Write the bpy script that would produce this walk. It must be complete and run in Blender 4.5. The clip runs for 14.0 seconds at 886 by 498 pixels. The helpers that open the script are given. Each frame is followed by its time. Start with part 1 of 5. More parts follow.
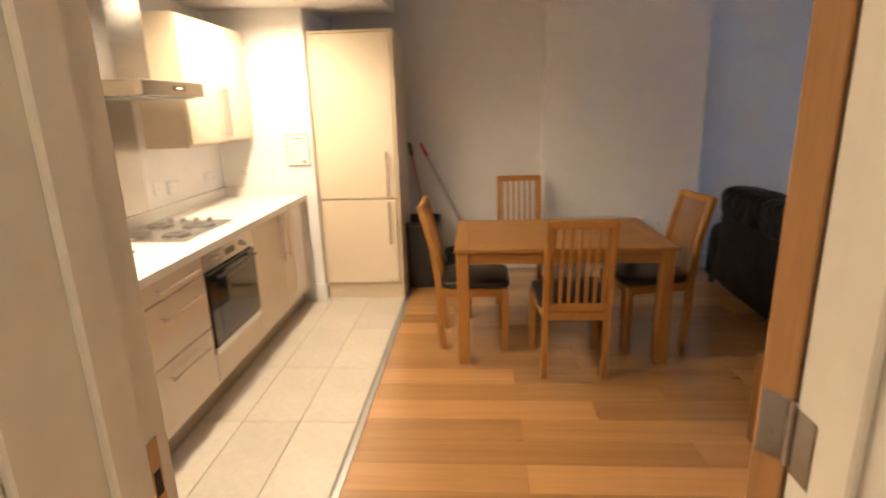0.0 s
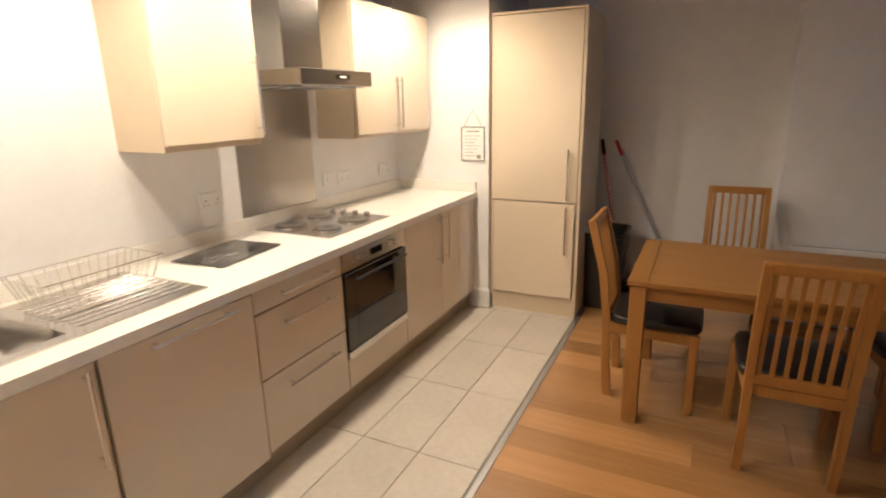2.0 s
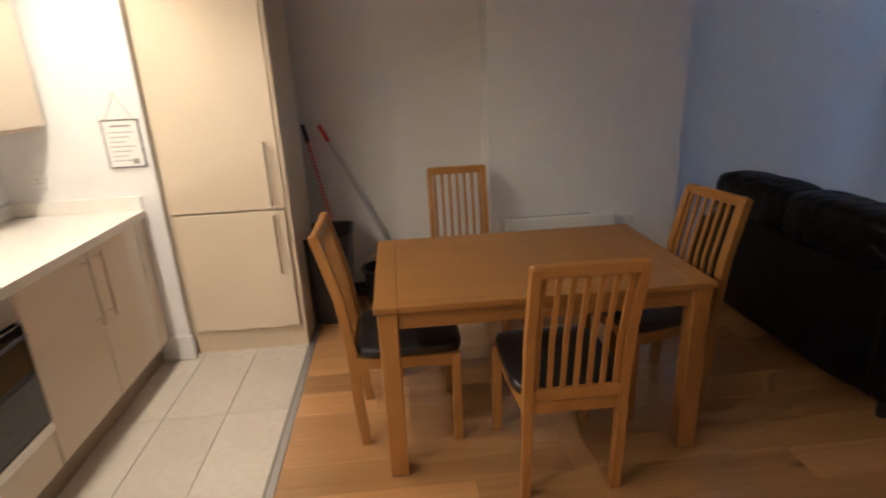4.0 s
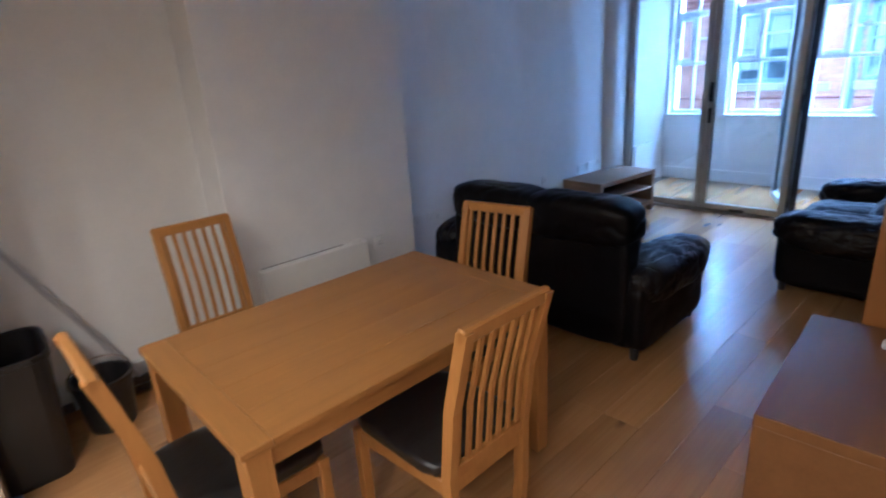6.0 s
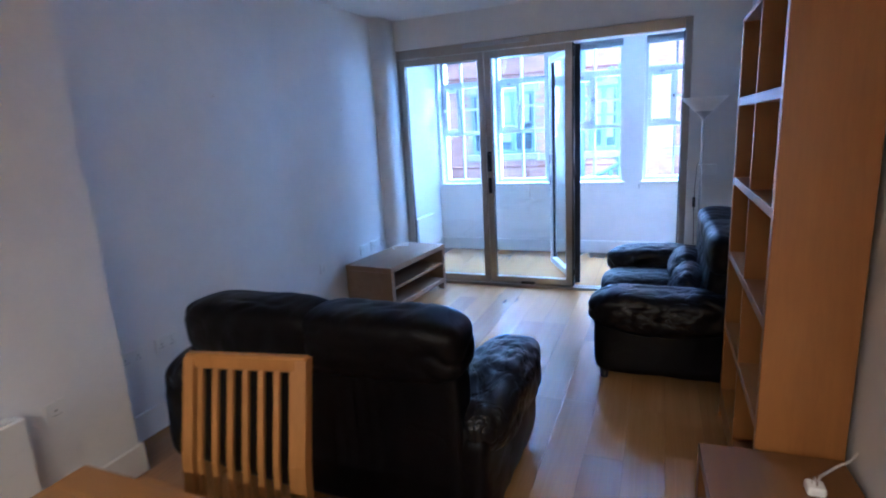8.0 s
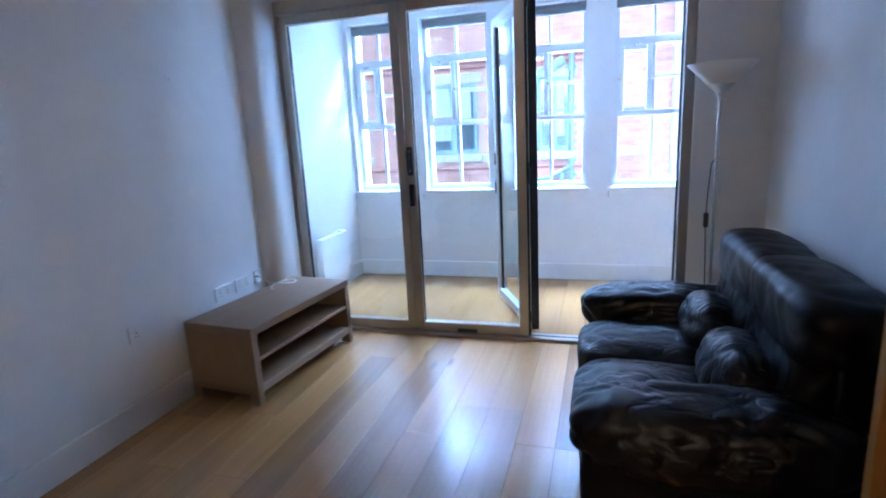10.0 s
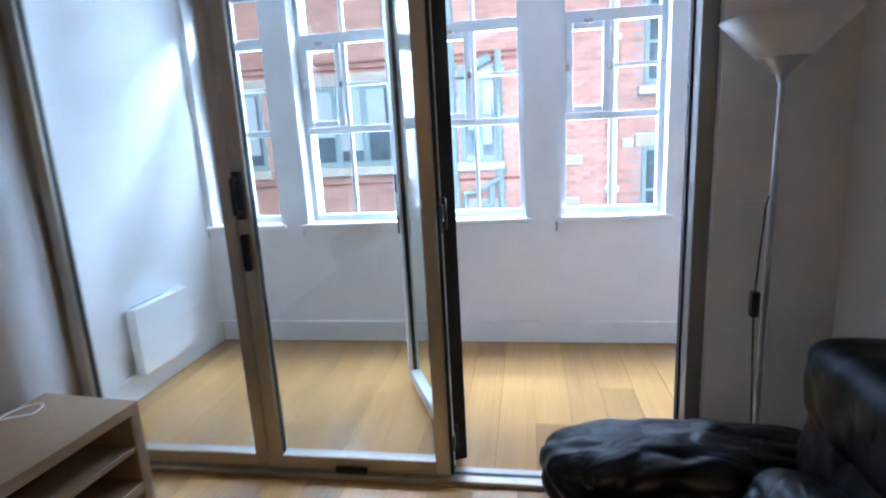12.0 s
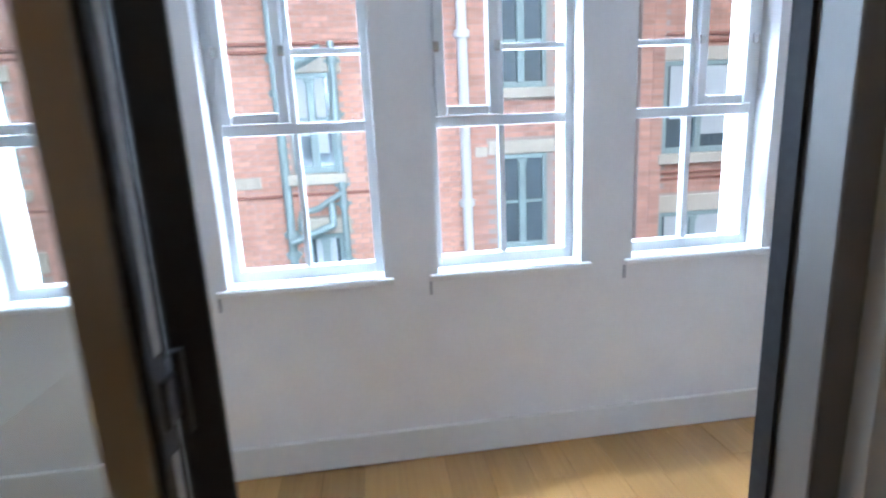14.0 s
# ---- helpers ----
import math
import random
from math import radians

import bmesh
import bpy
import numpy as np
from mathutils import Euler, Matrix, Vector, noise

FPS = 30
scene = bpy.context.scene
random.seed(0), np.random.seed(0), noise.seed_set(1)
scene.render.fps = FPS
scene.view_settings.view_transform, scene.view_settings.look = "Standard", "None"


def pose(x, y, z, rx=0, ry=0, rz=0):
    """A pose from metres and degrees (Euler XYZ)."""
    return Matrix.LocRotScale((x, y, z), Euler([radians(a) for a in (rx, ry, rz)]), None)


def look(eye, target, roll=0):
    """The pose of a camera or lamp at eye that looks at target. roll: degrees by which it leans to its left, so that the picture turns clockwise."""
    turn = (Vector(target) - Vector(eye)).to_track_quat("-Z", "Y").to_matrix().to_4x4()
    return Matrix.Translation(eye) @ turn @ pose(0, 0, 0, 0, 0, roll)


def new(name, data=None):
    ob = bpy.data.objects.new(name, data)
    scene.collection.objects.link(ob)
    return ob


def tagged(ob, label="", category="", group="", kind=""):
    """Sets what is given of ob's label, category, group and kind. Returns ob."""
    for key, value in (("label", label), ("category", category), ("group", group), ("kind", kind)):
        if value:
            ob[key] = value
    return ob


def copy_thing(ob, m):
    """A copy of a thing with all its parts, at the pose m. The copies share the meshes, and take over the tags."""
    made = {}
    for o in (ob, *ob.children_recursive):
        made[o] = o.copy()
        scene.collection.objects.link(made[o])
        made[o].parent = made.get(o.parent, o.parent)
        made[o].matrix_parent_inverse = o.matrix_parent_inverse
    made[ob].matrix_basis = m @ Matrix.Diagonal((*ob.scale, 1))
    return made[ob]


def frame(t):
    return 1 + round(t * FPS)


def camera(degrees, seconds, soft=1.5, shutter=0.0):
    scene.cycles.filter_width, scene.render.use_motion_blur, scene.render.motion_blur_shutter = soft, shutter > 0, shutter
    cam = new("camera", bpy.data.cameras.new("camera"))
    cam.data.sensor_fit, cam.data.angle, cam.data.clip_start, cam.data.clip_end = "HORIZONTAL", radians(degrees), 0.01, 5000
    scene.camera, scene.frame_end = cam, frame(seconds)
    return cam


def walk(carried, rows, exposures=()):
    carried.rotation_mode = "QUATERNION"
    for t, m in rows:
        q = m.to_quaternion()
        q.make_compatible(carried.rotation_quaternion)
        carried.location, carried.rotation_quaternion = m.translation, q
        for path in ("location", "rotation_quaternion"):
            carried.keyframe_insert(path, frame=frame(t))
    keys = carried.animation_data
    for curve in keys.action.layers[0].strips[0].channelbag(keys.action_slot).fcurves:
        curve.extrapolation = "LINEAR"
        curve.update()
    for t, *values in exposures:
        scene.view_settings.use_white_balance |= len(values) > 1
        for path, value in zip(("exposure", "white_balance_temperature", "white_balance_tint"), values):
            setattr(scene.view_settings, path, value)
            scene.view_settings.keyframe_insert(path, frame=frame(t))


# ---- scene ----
cam = camera(79.6, 14.0, 2.0, 0.5)
PATH = [
    (0, (0.833, 0.04, 1.559), (0.699, 1.968, 1.044), -1.7),
    (0.5, (0.94, 0.149, 1.603), (0.434, 2.008, 1.066), -1.3),
    (1, (0.967, 0.341, 1.598), (0.16, 2.086, 1.049), -1.2),
    (1.5, (0.963, 0.457, 1.579), (0.071, 2.165, 1.044), -1.1),
    (2, (0.957, 0.579, 1.562), (0.103, 2.308, 1.03), -1.2),
    (2.5, (0.934, 0.729, 1.55), (0.236, 2.523, 1.011), -1.3),
    (3, (0.897, 0.935, 1.537), (0.452, 2.801, 0.972), -1.3),
    (3.2, (0.887, 1.008, 1.534), (0.556, 2.891, 0.949), -1.5),
    (5.3, (0.443, 1.72, 1.559), (1.358, 3.369, 0.895), -3.9),
    (5.5, (0.372, 1.764, 1.569), (1.395, 3.352, 0.911), -3.9),
    (6, (0.342, 1.916, 1.598), (1.632, 3.308, 0.967), -3.8),
    (6.5, (0.495, 2.079, 1.61), (1.975, 3.302, 1.049), -3.7),
    (7, (0.679, 2.244, 1.594), (2.309, 3.296, 1.108), -3.5),
    (7.5, (0.92, 2.389, 1.589), (2.649, 3.287, 1.136), -3.3),
    (8, (1.201, 2.526, 1.547), (3.002, 3.279, 1.114), -3.2),
    (8.2, (1.338, 2.57, 1.526), (3.156, 3.284, 1.095), -3.0),
    (10.3, (2.97, 2.832, 1.417), (4.845, 3.38, 0.988), -3.1),
    (10.5, (3.11, 2.828, 1.419), (4.99, 3.359, 0.992), -3.2),
    (11, (3.496, 2.844, 1.426), (5.389, 3.328, 0.997), -3.2),
    (11.5, (3.846, 2.899, 1.423), (5.756, 3.311, 0.996), -3.2),
    (12, (4.231, 2.947, 1.429), (6.16, 3.265, 1.007), -3.1),
    (12.5, (4.557, 2.981, 1.435), (6.5, 3.206, 1.018), -3.1),
    (13, (4.906, 3.043, 1.448), (6.859, 3.124, 1.024), -2.9),
    (13.5, (5.213, 3.046, 1.437), (7.165, 2.967, 1.009), -2.8),
    (14, (5.543, 2.993, 1.458), (7.478, 2.739, 1.024), -2.7),
]
walk(cam, [(t, look(eye, target, roll)) for t, eye, target, roll in PATH],
     [(0.0, 1.17, 4600, 10), (1.5, 0.75, 4350, 11), (3.2, 0.54, 4300, 10), (5.5, 0.86, 3780, 11), (8.0, 1.22, 3820, 13), (10.5, 1.04, 4400, 12), (12.0, 0.73, 4950, 11), (14.0, 0.42, 5350, 10)])

# ---- light and exposure ----
world = bpy.data.worlds.new("overcast_sky")
scene.world = world
world.use_nodes = True
wn = world.node_tree.nodes
sky = wn.new("ShaderNodeTexSky")
sky.sky_type, sky.sun_disc = "NISHITA", False
sky.sun_elevation, sky.sun_rotation = radians(48), radians(250)
sky.air_density, sky.dust_density = 1.0, 4.0
world.node_tree.links.new(sky.outputs[0], wn["Background"].inputs[0])
wn["Background"].inputs[1].default_value = 0.15

sun = new("sun", bpy.data.lights.new("sun", "SUN"))
sun.data.energy, sun.data.angle, sun.data.color = 2.7, radians(30), (1.0, 0.96, 0.9)
sun.matrix_world = look((20, -14, 30), (9, 2, 0))

# lamps added to boost daylight through the balcony windows: above, below and beside the openings
for name, eye, target, w, h, watts in (
        ("sky_light_above", (8.22, 3.1, 2.82), (6.9, 3.1, 0.6), 4.2, 0.45, 1450),
        ("street_light_below", (8.22, 3.1, 0.42), (6.9, 3.1, 2.3), 4.2, 0.4, 580),
        ("sky_light_side", (7.99, 3.85, 1.75), (7.79, 4.83, 1.75), 0.10, 1.3, 10),
        ("sky_light_side", (7.99, 2.98, 1.75), (7.79, 3.96, 1.75), 0.10, 1.3, 10),
        ("sky_light_side", (7.99, 4.69, 1.75), (7.79, 5.67, 1.75), 0.10, 1.3, 6),
        ("sky_light_side", (7.99, 4.44, 1.75), (7.3, 3.74, 1.6), 0.10, 1.3, 12),
        ("sky_light_side", (7.99, 3.57, 1.75), (7.3, 2.87, 1.6), 0.10, 1.3, 12)):
    glowing = new(name, bpy.data.lights.new(name, "AREA"))
    glowing.data.shape, glowing.data.size, glowing.data.size_y = "RECTANGLE", w, h
    glowing.data.energy, glowing.data.color = watts, (0.74, 0.86, 1.0)
    glowing.matrix_world = look(eye, target)

DOWNLIGHTS = [(-0.57, 1.50), (-0.57, 1.88), (-0.57, 2.60), (-0.57, 3.16), (-0.57, 3.72)]
BULKHEAD = 2.31
CEILING = 2.60
for x, y in DOWNLIGHTS:
    lamp = new("downlight_beam", bpy.data.lights.new("downlight_beam", "SPOT"))
    lamp.data.energy, lamp.data.color = 25.5, (1.0, 0.63, 0.28)
    lamp.data.spot_size, lamp.data.spot_blend, lamp.data.shadow_soft_size = radians(167), 0.66, 0.03
    lamp.matrix_world = look((x, y, BULKHEAD - 0.03), (x, y, 0))
# Assumed hall lamp, out of view: lights the door lining from the hall side.
hall = new("unseen_hall_lamp_beam", bpy.data.lights.new("unseen_hall_lamp_beam", "POINT"))
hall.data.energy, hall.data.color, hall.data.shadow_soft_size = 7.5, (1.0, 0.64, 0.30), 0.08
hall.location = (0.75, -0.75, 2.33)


# ---- materials ----
def rgba(c):
    return (*c, 1.0)


def material(name, colour, rough=0.5, metal=0.0, grain=0.0, scale=8.0, stretch=(1, 1, 1), bump=0.0, blotch=0.0,
             coat=0.0, vary=0.0, bump_scale=None, island=0.0, bump_depth=0.004):
    """A surface with colour change at two scales, fine relief and, for pieces, a shade of their own."""
    m = bpy.data.materials.new(name)
    m.use_nodes = True
    nt, bs = m.node_tree, m.node_tree.nodes["Principled BSDF"]
    lk = nt.links.new
    bs.inputs["Roughness"].default_value = rough
    bs.inputs["Metallic"].default_value = metal
    bs.inputs["Coat Weight"].default_value = coat
    bs.inputs["Coat Roughness"].default_value = 0.025
    tc = nt.nodes.new("ShaderNodeTexCoord")
    mp = nt.nodes.new("ShaderNodeMapping")
    mp.inputs["Scale"].default_value = stretch
    lk(tc.outputs["Object"], mp.inputs[0])
    src = mp.outputs[0]
    value = None

    def noise_node(s, detail):
        n = nt.nodes.new("ShaderNodeTexNoise")
        n.inputs["Scale"].default_value, n.inputs["Detail"].default_value = s, detail
        lk(src, n.inputs["Vector"])
        return n

    def spread(sock, amount):
        r = nt.nodes.new("ShaderNodeMapRange")
        r.inputs["From Min"].default_value, r.inputs["From Max"].default_value = 0.25, 0.75
        r.inputs["To Min"].default_value, r.inputs["To Max"].default_value = 1 - amount, 1 + amount
        lk(sock, r.inputs["Value"])
        return r.outputs[0]

    fine = noise_node(scale, 6)
    factors = []
    if grain:
        factors.append(spread(fine.outputs[0], grain))
    if blotch:
        factors.append(spread(noise_node(scale * 0.13, 3).outputs[0], blotch))
    if vary:
        oi = nt.nodes.new("ShaderNodeObjectInfo")
        r = nt.nodes.new("ShaderNodeMapRange")
        r.inputs["To Min"].default_value, r.inputs["To Max"].default_value = 1 - vary, 1 + vary
        lk(oi.outputs["Random"], r.inputs["Value"])
        factors.append(r.outputs[0])
    if island:
        ge = nt.nodes.new("ShaderNodeNewGeometry")
        r = nt.nodes.new("ShaderNodeMapRange")
        r.inputs["To Min"].default_value, r.inputs["To Max"].default_value = 1 - island, 1 + island
        lk(ge.outputs["Random Per Island"], r.inputs["Value"])
        factors.append(r.outputs[0])
    for fct in factors:
        if value is None:
            value = fct
        else:
            mul = nt.nodes.new("ShaderNodeMath")
            mul.operation = "MULTIPLY"
            lk(value, mul.inputs[0])
            lk(fct, mul.inputs[1])
            value = mul.outputs[0]
    if value is None:
        bs.inputs["Base Color"].default_value = rgba(colour)
    else:
        vm = nt.nodes.new("ShaderNodeVectorMath")
        vm.operation = "SCALE"
        vm.inputs[0].default_value = colour
        lk(value, vm.inputs["Scale"])
        lk(vm.outputs[0], bs.inputs["Base Color"])
        rr = nt.nodes.new("ShaderNodeMapRange")
        rr.inputs["To Min"].default_value, rr.inputs["To Max"].default_value = rough * 0.75, min(rough * 1.3, 1)
        lk(fine.outputs[0], rr.inputs["Value"])
        lk(rr.outputs[0], bs.inputs["Roughness"])
    if bump:
        b = nt.nodes.new("ShaderNodeBump")
        b.inputs["Strength"].default_value, b.inputs["Distance"].default_value = bump, bump_depth
        src_n = noise_node(bump_scale, 5) if bump_scale else fine
        lk(src_n.outputs[0], b.inputs["Height"])
        lk(b.outputs[0], bs.inputs["Normal"])
    return m


def oak(name, colour, along="x", vary=0.0, rough=0.35, knots=0.0, contrast=0.8):
    """Oak with stretched grain, growth bands and dark knots."""
    m = bpy.data.materials.new(name)
    m.use_nodes = True
    nt, bs = m.node_tree, m.node_tree.nodes["Principled BSDF"]
    lk = nt.links.new
    tc, mp = nt.nodes.new("ShaderNodeTexCoord"), nt.nodes.new("ShaderNodeMapping")
    oi = nt.nodes.new("ShaderNodeObjectInfo")
    lk(tc.outputs["Object"], mp.inputs[0])
    k = {"x": (0.035 if vary else 0.10, 1, 1), "y": (1, 0.10, 1), "z": (1, 1, 0.10)}[along]
    mp.inputs["Scale"].default_value = k
    off = nt.nodes.new("ShaderNodeVectorMath")
    off.operation = "SCALE"
    off.inputs[0].default_value = (37.0, 53.0, 19.0)
    lk(oi.outputs["Random"], off.inputs["Scale"])
    lk(off.outputs[0], mp.inputs["Location"])
    fine, band = nt.nodes.new("ShaderNodeTexNoise"), nt.nodes.new("ShaderNodeTexNoise")
    for n, s, d in ((fine, 70 if vary else 90, 4 if vary else 6), (band, 14, 4)):
        n.inputs["Scale"].default_value, n.inputs["Detail"].default_value = s, d
        n.inputs["Distortion"].default_value = 0.6
        lk(mp.outputs[0], n.inputs["Vector"])
    ramp = nt.nodes.new("ShaderNodeValToRGB")
    c = colour
    ramp.color_ramp.elements[0].position, ramp.color_ramp.elements[1].position = 0.3, 0.7
    ramp.color_ramp.elements[0].color = rgba((c[0] * (1 - 0.30 * contrast), c[1] * (1 - 0.36 * contrast), c[2] * (1 - 0.44 * contrast)))
    ramp.color_ramp.elements[1].color = rgba(tuple(v * (1 + 0.16 * contrast) for v in c))
    mix = nt.nodes.new("ShaderNodeMath")
    mix.operation = "MULTIPLY_ADD"
    mix.inputs[1].default_value = 0.45
    lk(fine.outputs[0], mix.inputs[0])
    half = nt.nodes.new("ShaderNodeMath")
    half.operation = "MULTIPLY"
    half.inputs[1].default_value = 0.55
    lk(band.outputs[0], half.inputs[0])
    lk(half.outputs[0], mix.inputs[2])
    lk(mix.outputs[0], ramp.inputs[0])
    out = ramp.outputs[0]
    if vary:
        r = nt.nodes.new("ShaderNodeMapRange")
        r.inputs["To Min"].default_value, r.inputs["To Max"].default_value = 1 - vary, 1 + vary
        lk(oi.outputs["Random"], r.inputs["Value"])
        vm = nt.nodes.new("ShaderNodeVectorMath")
        vm.operation = "SCALE"
        lk(out, vm.inputs[0])
        lk(r.outputs[0], vm.inputs["Scale"])
        out = vm.outputs[0]
    if knots:
        mk = nt.nodes.new("ShaderNodeMapping")
        mk.inputs["Scale"].default_value = (0.45, 1.6, 1)
        lk(tc.outputs["Object"], mk.inputs[0])
        lk(off.outputs[0], mk.inputs["Location"])
        vo = nt.nodes.new("ShaderNodeTexVoronoi")
        vo.inputs["Scale"].default_value = 2.2
        lk(mk.outputs[0], vo.inputs["Vector"])
        kr = nt.nodes.new("ShaderNodeMapRange")
        kr.inputs["From Min"].default_value, kr.inputs["From Max"].default_value = 0.02, 0.09
        kr.inputs["To Min"].default_value, kr.inputs["To Max"].default_value = knots, 0.0
        lk(vo.outputs["Distance"], kr.inputs["Value"])
        mx = nt.nodes.new("ShaderNodeMix")
        mx.data_type = "RGBA"
        mx.inputs["B"].default_value = rgba((0.10, 0.055, 0.025))
        lk(kr.outputs[0], mx.inputs["Factor"])
        lk(out, mx.inputs["A"])
        out = mx.outputs["Result"]
    lk(out, bs.inputs["Base Color"])
    rr = nt.nodes.new("ShaderNodeMapRange")
    rr.inputs["To Min"].default_value, rr.inputs["To Max"].default_value = (rough - 0.01, rough + 0.03) if vary else (rough - 0.06, rough + 0.12)
    lk(fine.outputs[0], rr.inputs["Value"])
    lk(rr.outputs[0], bs.inputs["Roughness"])
    b = nt.nodes.new("ShaderNodeBump")
    b.inputs["Strength"].default_value, b.inputs["Distance"].default_value = 0.015 if vary else 0.05, 0.002
    lk(mix.outputs[0], b.inputs["Height"])
    lk(b.outputs[0], bs.inputs["Normal"])
    return m


def glass(name, tint=(0.96, 0.98, 0.97), ior=1.3):
    m = bpy.data.materials.new(name)
    m.use_nodes = True
    nt = m.node_tree
    nt.nodes.remove(nt.nodes["Principled BSDF"])
    tr, gl, mx, fr = (nt.nodes.new(k) for k in ("ShaderNodeBsdfTransparent", "ShaderNodeBsdfGlossy", "ShaderNodeMixShader", "ShaderNodeFresnel"))
    tr.inputs[0].default_value = rgba(tint)
    gl.inputs["Roughness"].default_value = 0.01
    fr.inputs["IOR"].default_value = ior
    mx.inputs[0].default_value = 0.07
    if ior > 1.1:
        nt.links.new(fr.outputs[0], mx.inputs[0])
    nt.links.new(tr.outputs[0], mx.inputs[1])
    nt.links.new(gl.outputs[0], mx.inputs[2])
    nt.links.new(mx.outputs[0], nt.nodes["Material Output"].inputs[0])
    return m


def leather(name, colour, rough, creased, shine=0.4):
    """Soft hide with sharp branching creases, broad slack folds and a fine pebble grain."""
    m = bpy.data.materials.new(name)
    m.use_nodes = True
    nt, bs = m.node_tree, m.node_tree.nodes["Principled BSDF"]
    lk = nt.links.new
    tc, mp = nt.nodes.new("ShaderNodeTexCoord"), nt.nodes.new("ShaderNodeMapping")
    mp.inputs["Scale"].default_value = (1.0, 0.55, 0.8)
    lk(tc.outputs["Object"], mp.inputs[0])

    def field(scale, detail, twist):
        n = nt.nodes.new("ShaderNodeTexNoise")
        n.inputs["Scale"].default_value, n.inputs["Detail"].default_value, n.inputs["Distortion"].default_value = scale, detail, twist
        lk(mp.outputs[0], n.inputs["Vector"])
        return n.outputs[0]

    def maths(kind, a, b):
        n = nt.nodes.new("ShaderNodeMath")
        n.operation = kind
        for k, v in enumerate((a, b)):
            if isinstance(v, (int, float)):
                n.inputs[k].default_value = v
            else:
                lk(v, n.inputs[k])
        return n.outputs[0]

    crease = maths("MINIMUM", maths("ABSOLUTE", maths("SUBTRACT", field(7.0, 3, 0.9), 0.5), 0), 0.07)
    slack = maths("MULTIPLY", field(5.0, 2, 0.5), 0.10)
    pebble = maths("MULTIPLY", field(240.0, 2, 0.0), 0.006)
    height = maths("ADD", maths("ADD", crease, slack), pebble)
    b = nt.nodes.new("ShaderNodeBump")
    b.inputs["Strength"].default_value, b.inputs["Distance"].default_value = creased, 0.16
    lk(height, b.inputs["Height"])
    lk(b.outputs[0], bs.inputs["Normal"])
    bs.inputs["Specular IOR Level"].default_value = shine
    wear = nt.nodes.new("ShaderNodeMapRange")
    wear.inputs["To Min"].default_value, wear.inputs["To Max"].default_value = rough * 0.8, rough * 1.3
    lk(field(3.0, 4, 0.0), wear.inputs["Value"])
    lk(wear.outputs[0], bs.inputs["Roughness"])
    tone = nt.nodes.new("ShaderNodeVectorMath")
    tone.operation = "SCALE"
    tone.inputs[0].default_value = colour
    lk(maths("ADD", field(9.0, 4, 0.0), 0.5), tone.inputs["Scale"])
    lk(tone.outputs[0], bs.inputs["Base Color"])
    return m


def glow(name, colour, power):
    m = bpy.data.materials.new(name)
    m.use_nodes = True
    bs = m.node_tree.nodes["Principled BSDF"]
    bs.inputs["Base Color"].default_value = rgba(colour)
    bs.inputs["Emission Color"].default_value = rgba(colour)
    bs.inputs["Emission Strength"].default_value = power
    return m


WALL = material("white_wall_paint", (0.78, 0.77, 0.755), 0.75, grain=0.02, scale=60, blotch=0.025, bump=0.06)
CEIL = material("white_ceiling_paint", (0.8, 0.79, 0.77), 0.85, grain=0.02, scale=40, blotch=0.02, bump=0.05)
TRIM = material("white_gloss_trim", (0.78, 0.77, 0.74), 0.35, grain=0.02, scale=30, blotch=0.03, bump=0.03)
JAMB = material("cream_gloss_door_lining", (0.74, 0.69, 0.58), 0.35, grain=0.04, scale=20, blotch=0.06, bump=0.08)
CREAM = material("cream_gloss_cabinet", (0.70, 0.60, 0.44), 0.06, grain=0.008, scale=12, blotch=0.02, coat=0.6)
CARCASS = material("beige_cabinet_carcass", (0.62, 0.52, 0.36), 0.45, grain=0.03, scale=25, blotch=0.03)
PLINTH = material("dark_taupe_plinth", (0.36, 0.29, 0.20), 0.5, grain=0.05, scale=20, blotch=0.06)
COUNTER = material("pale_stone_laminate", (0.80, 0.77, 0.70), 0.28, grain=0.05, scale=240, blotch=0.03, bump=0.03)
STEEL = material("brushed_steel", (0.66, 0.64, 0.61), 0.2, 1.0, grain=0.06, scale=60, stretch=(1, 0.04, 1), bump=0.05)
STEEL_UP = material("brushed_steel_sheet", (0.46, 0.445, 0.42), 0.32, 1.0, grain=0.03, scale=50, stretch=(1, 1, 0.03), blotch=0.04, bump=0.02)
HOOD_STEEL = material("darker_brushed_steel", (0.30, 0.285, 0.265), 0.24, 1.0, grain=0.06, scale=60, stretch=(1, 0.04, 1), bump=0.04)
CHROME = material("satin_chrome", (0.72, 0.70, 0.67), 0.18, 1.0, grain=0.03, scale=60)
BLACK_GLASS = material("black_glass", (0.012, 0.012, 0.013), 0.05, grain=0.05, scale=20, coat=0.5)
HOTPLATE = material("worn_steel_plate", (0.30, 0.285, 0.27), 0.2, 0.9, grain=0.15, scale=40)
BLACK = material("black_plastic", (0.012, 0.012, 0.013), 0.4, grain=0.1, scale=40, bump=0.05)
# Near-black pieces for holes, slots and gaps; their shade is in the colour.
DARK = material("dark_shadow_gap", (0.03, 0.028, 0.025), 0.8, grain=0.1, scale=20)
TILE = material("beige_porcelain_tile", (0.58, 0.53, 0.45), 0.30, grain=0.06, scale=26, blotch=0.06, vary=0.05, bump=0.06)
GROUT = material("grey_grout", (0.25, 0.235, 0.21), 0.9, grain=0.12, scale=60, bump=0.2)
OAK_FLOOR = oak("oak_floor_board", (0.42, 0.231, 0.069), "x", vary=0.22, rough=0.25, knots=0.85, contrast=0.5)
lacquer = OAK_FLOOR.node_tree.nodes["Principled BSDF"].inputs
lacquer["Coat Weight"].default_value, lacquer["Coat Roughness"].default_value = 0.6, 0.2
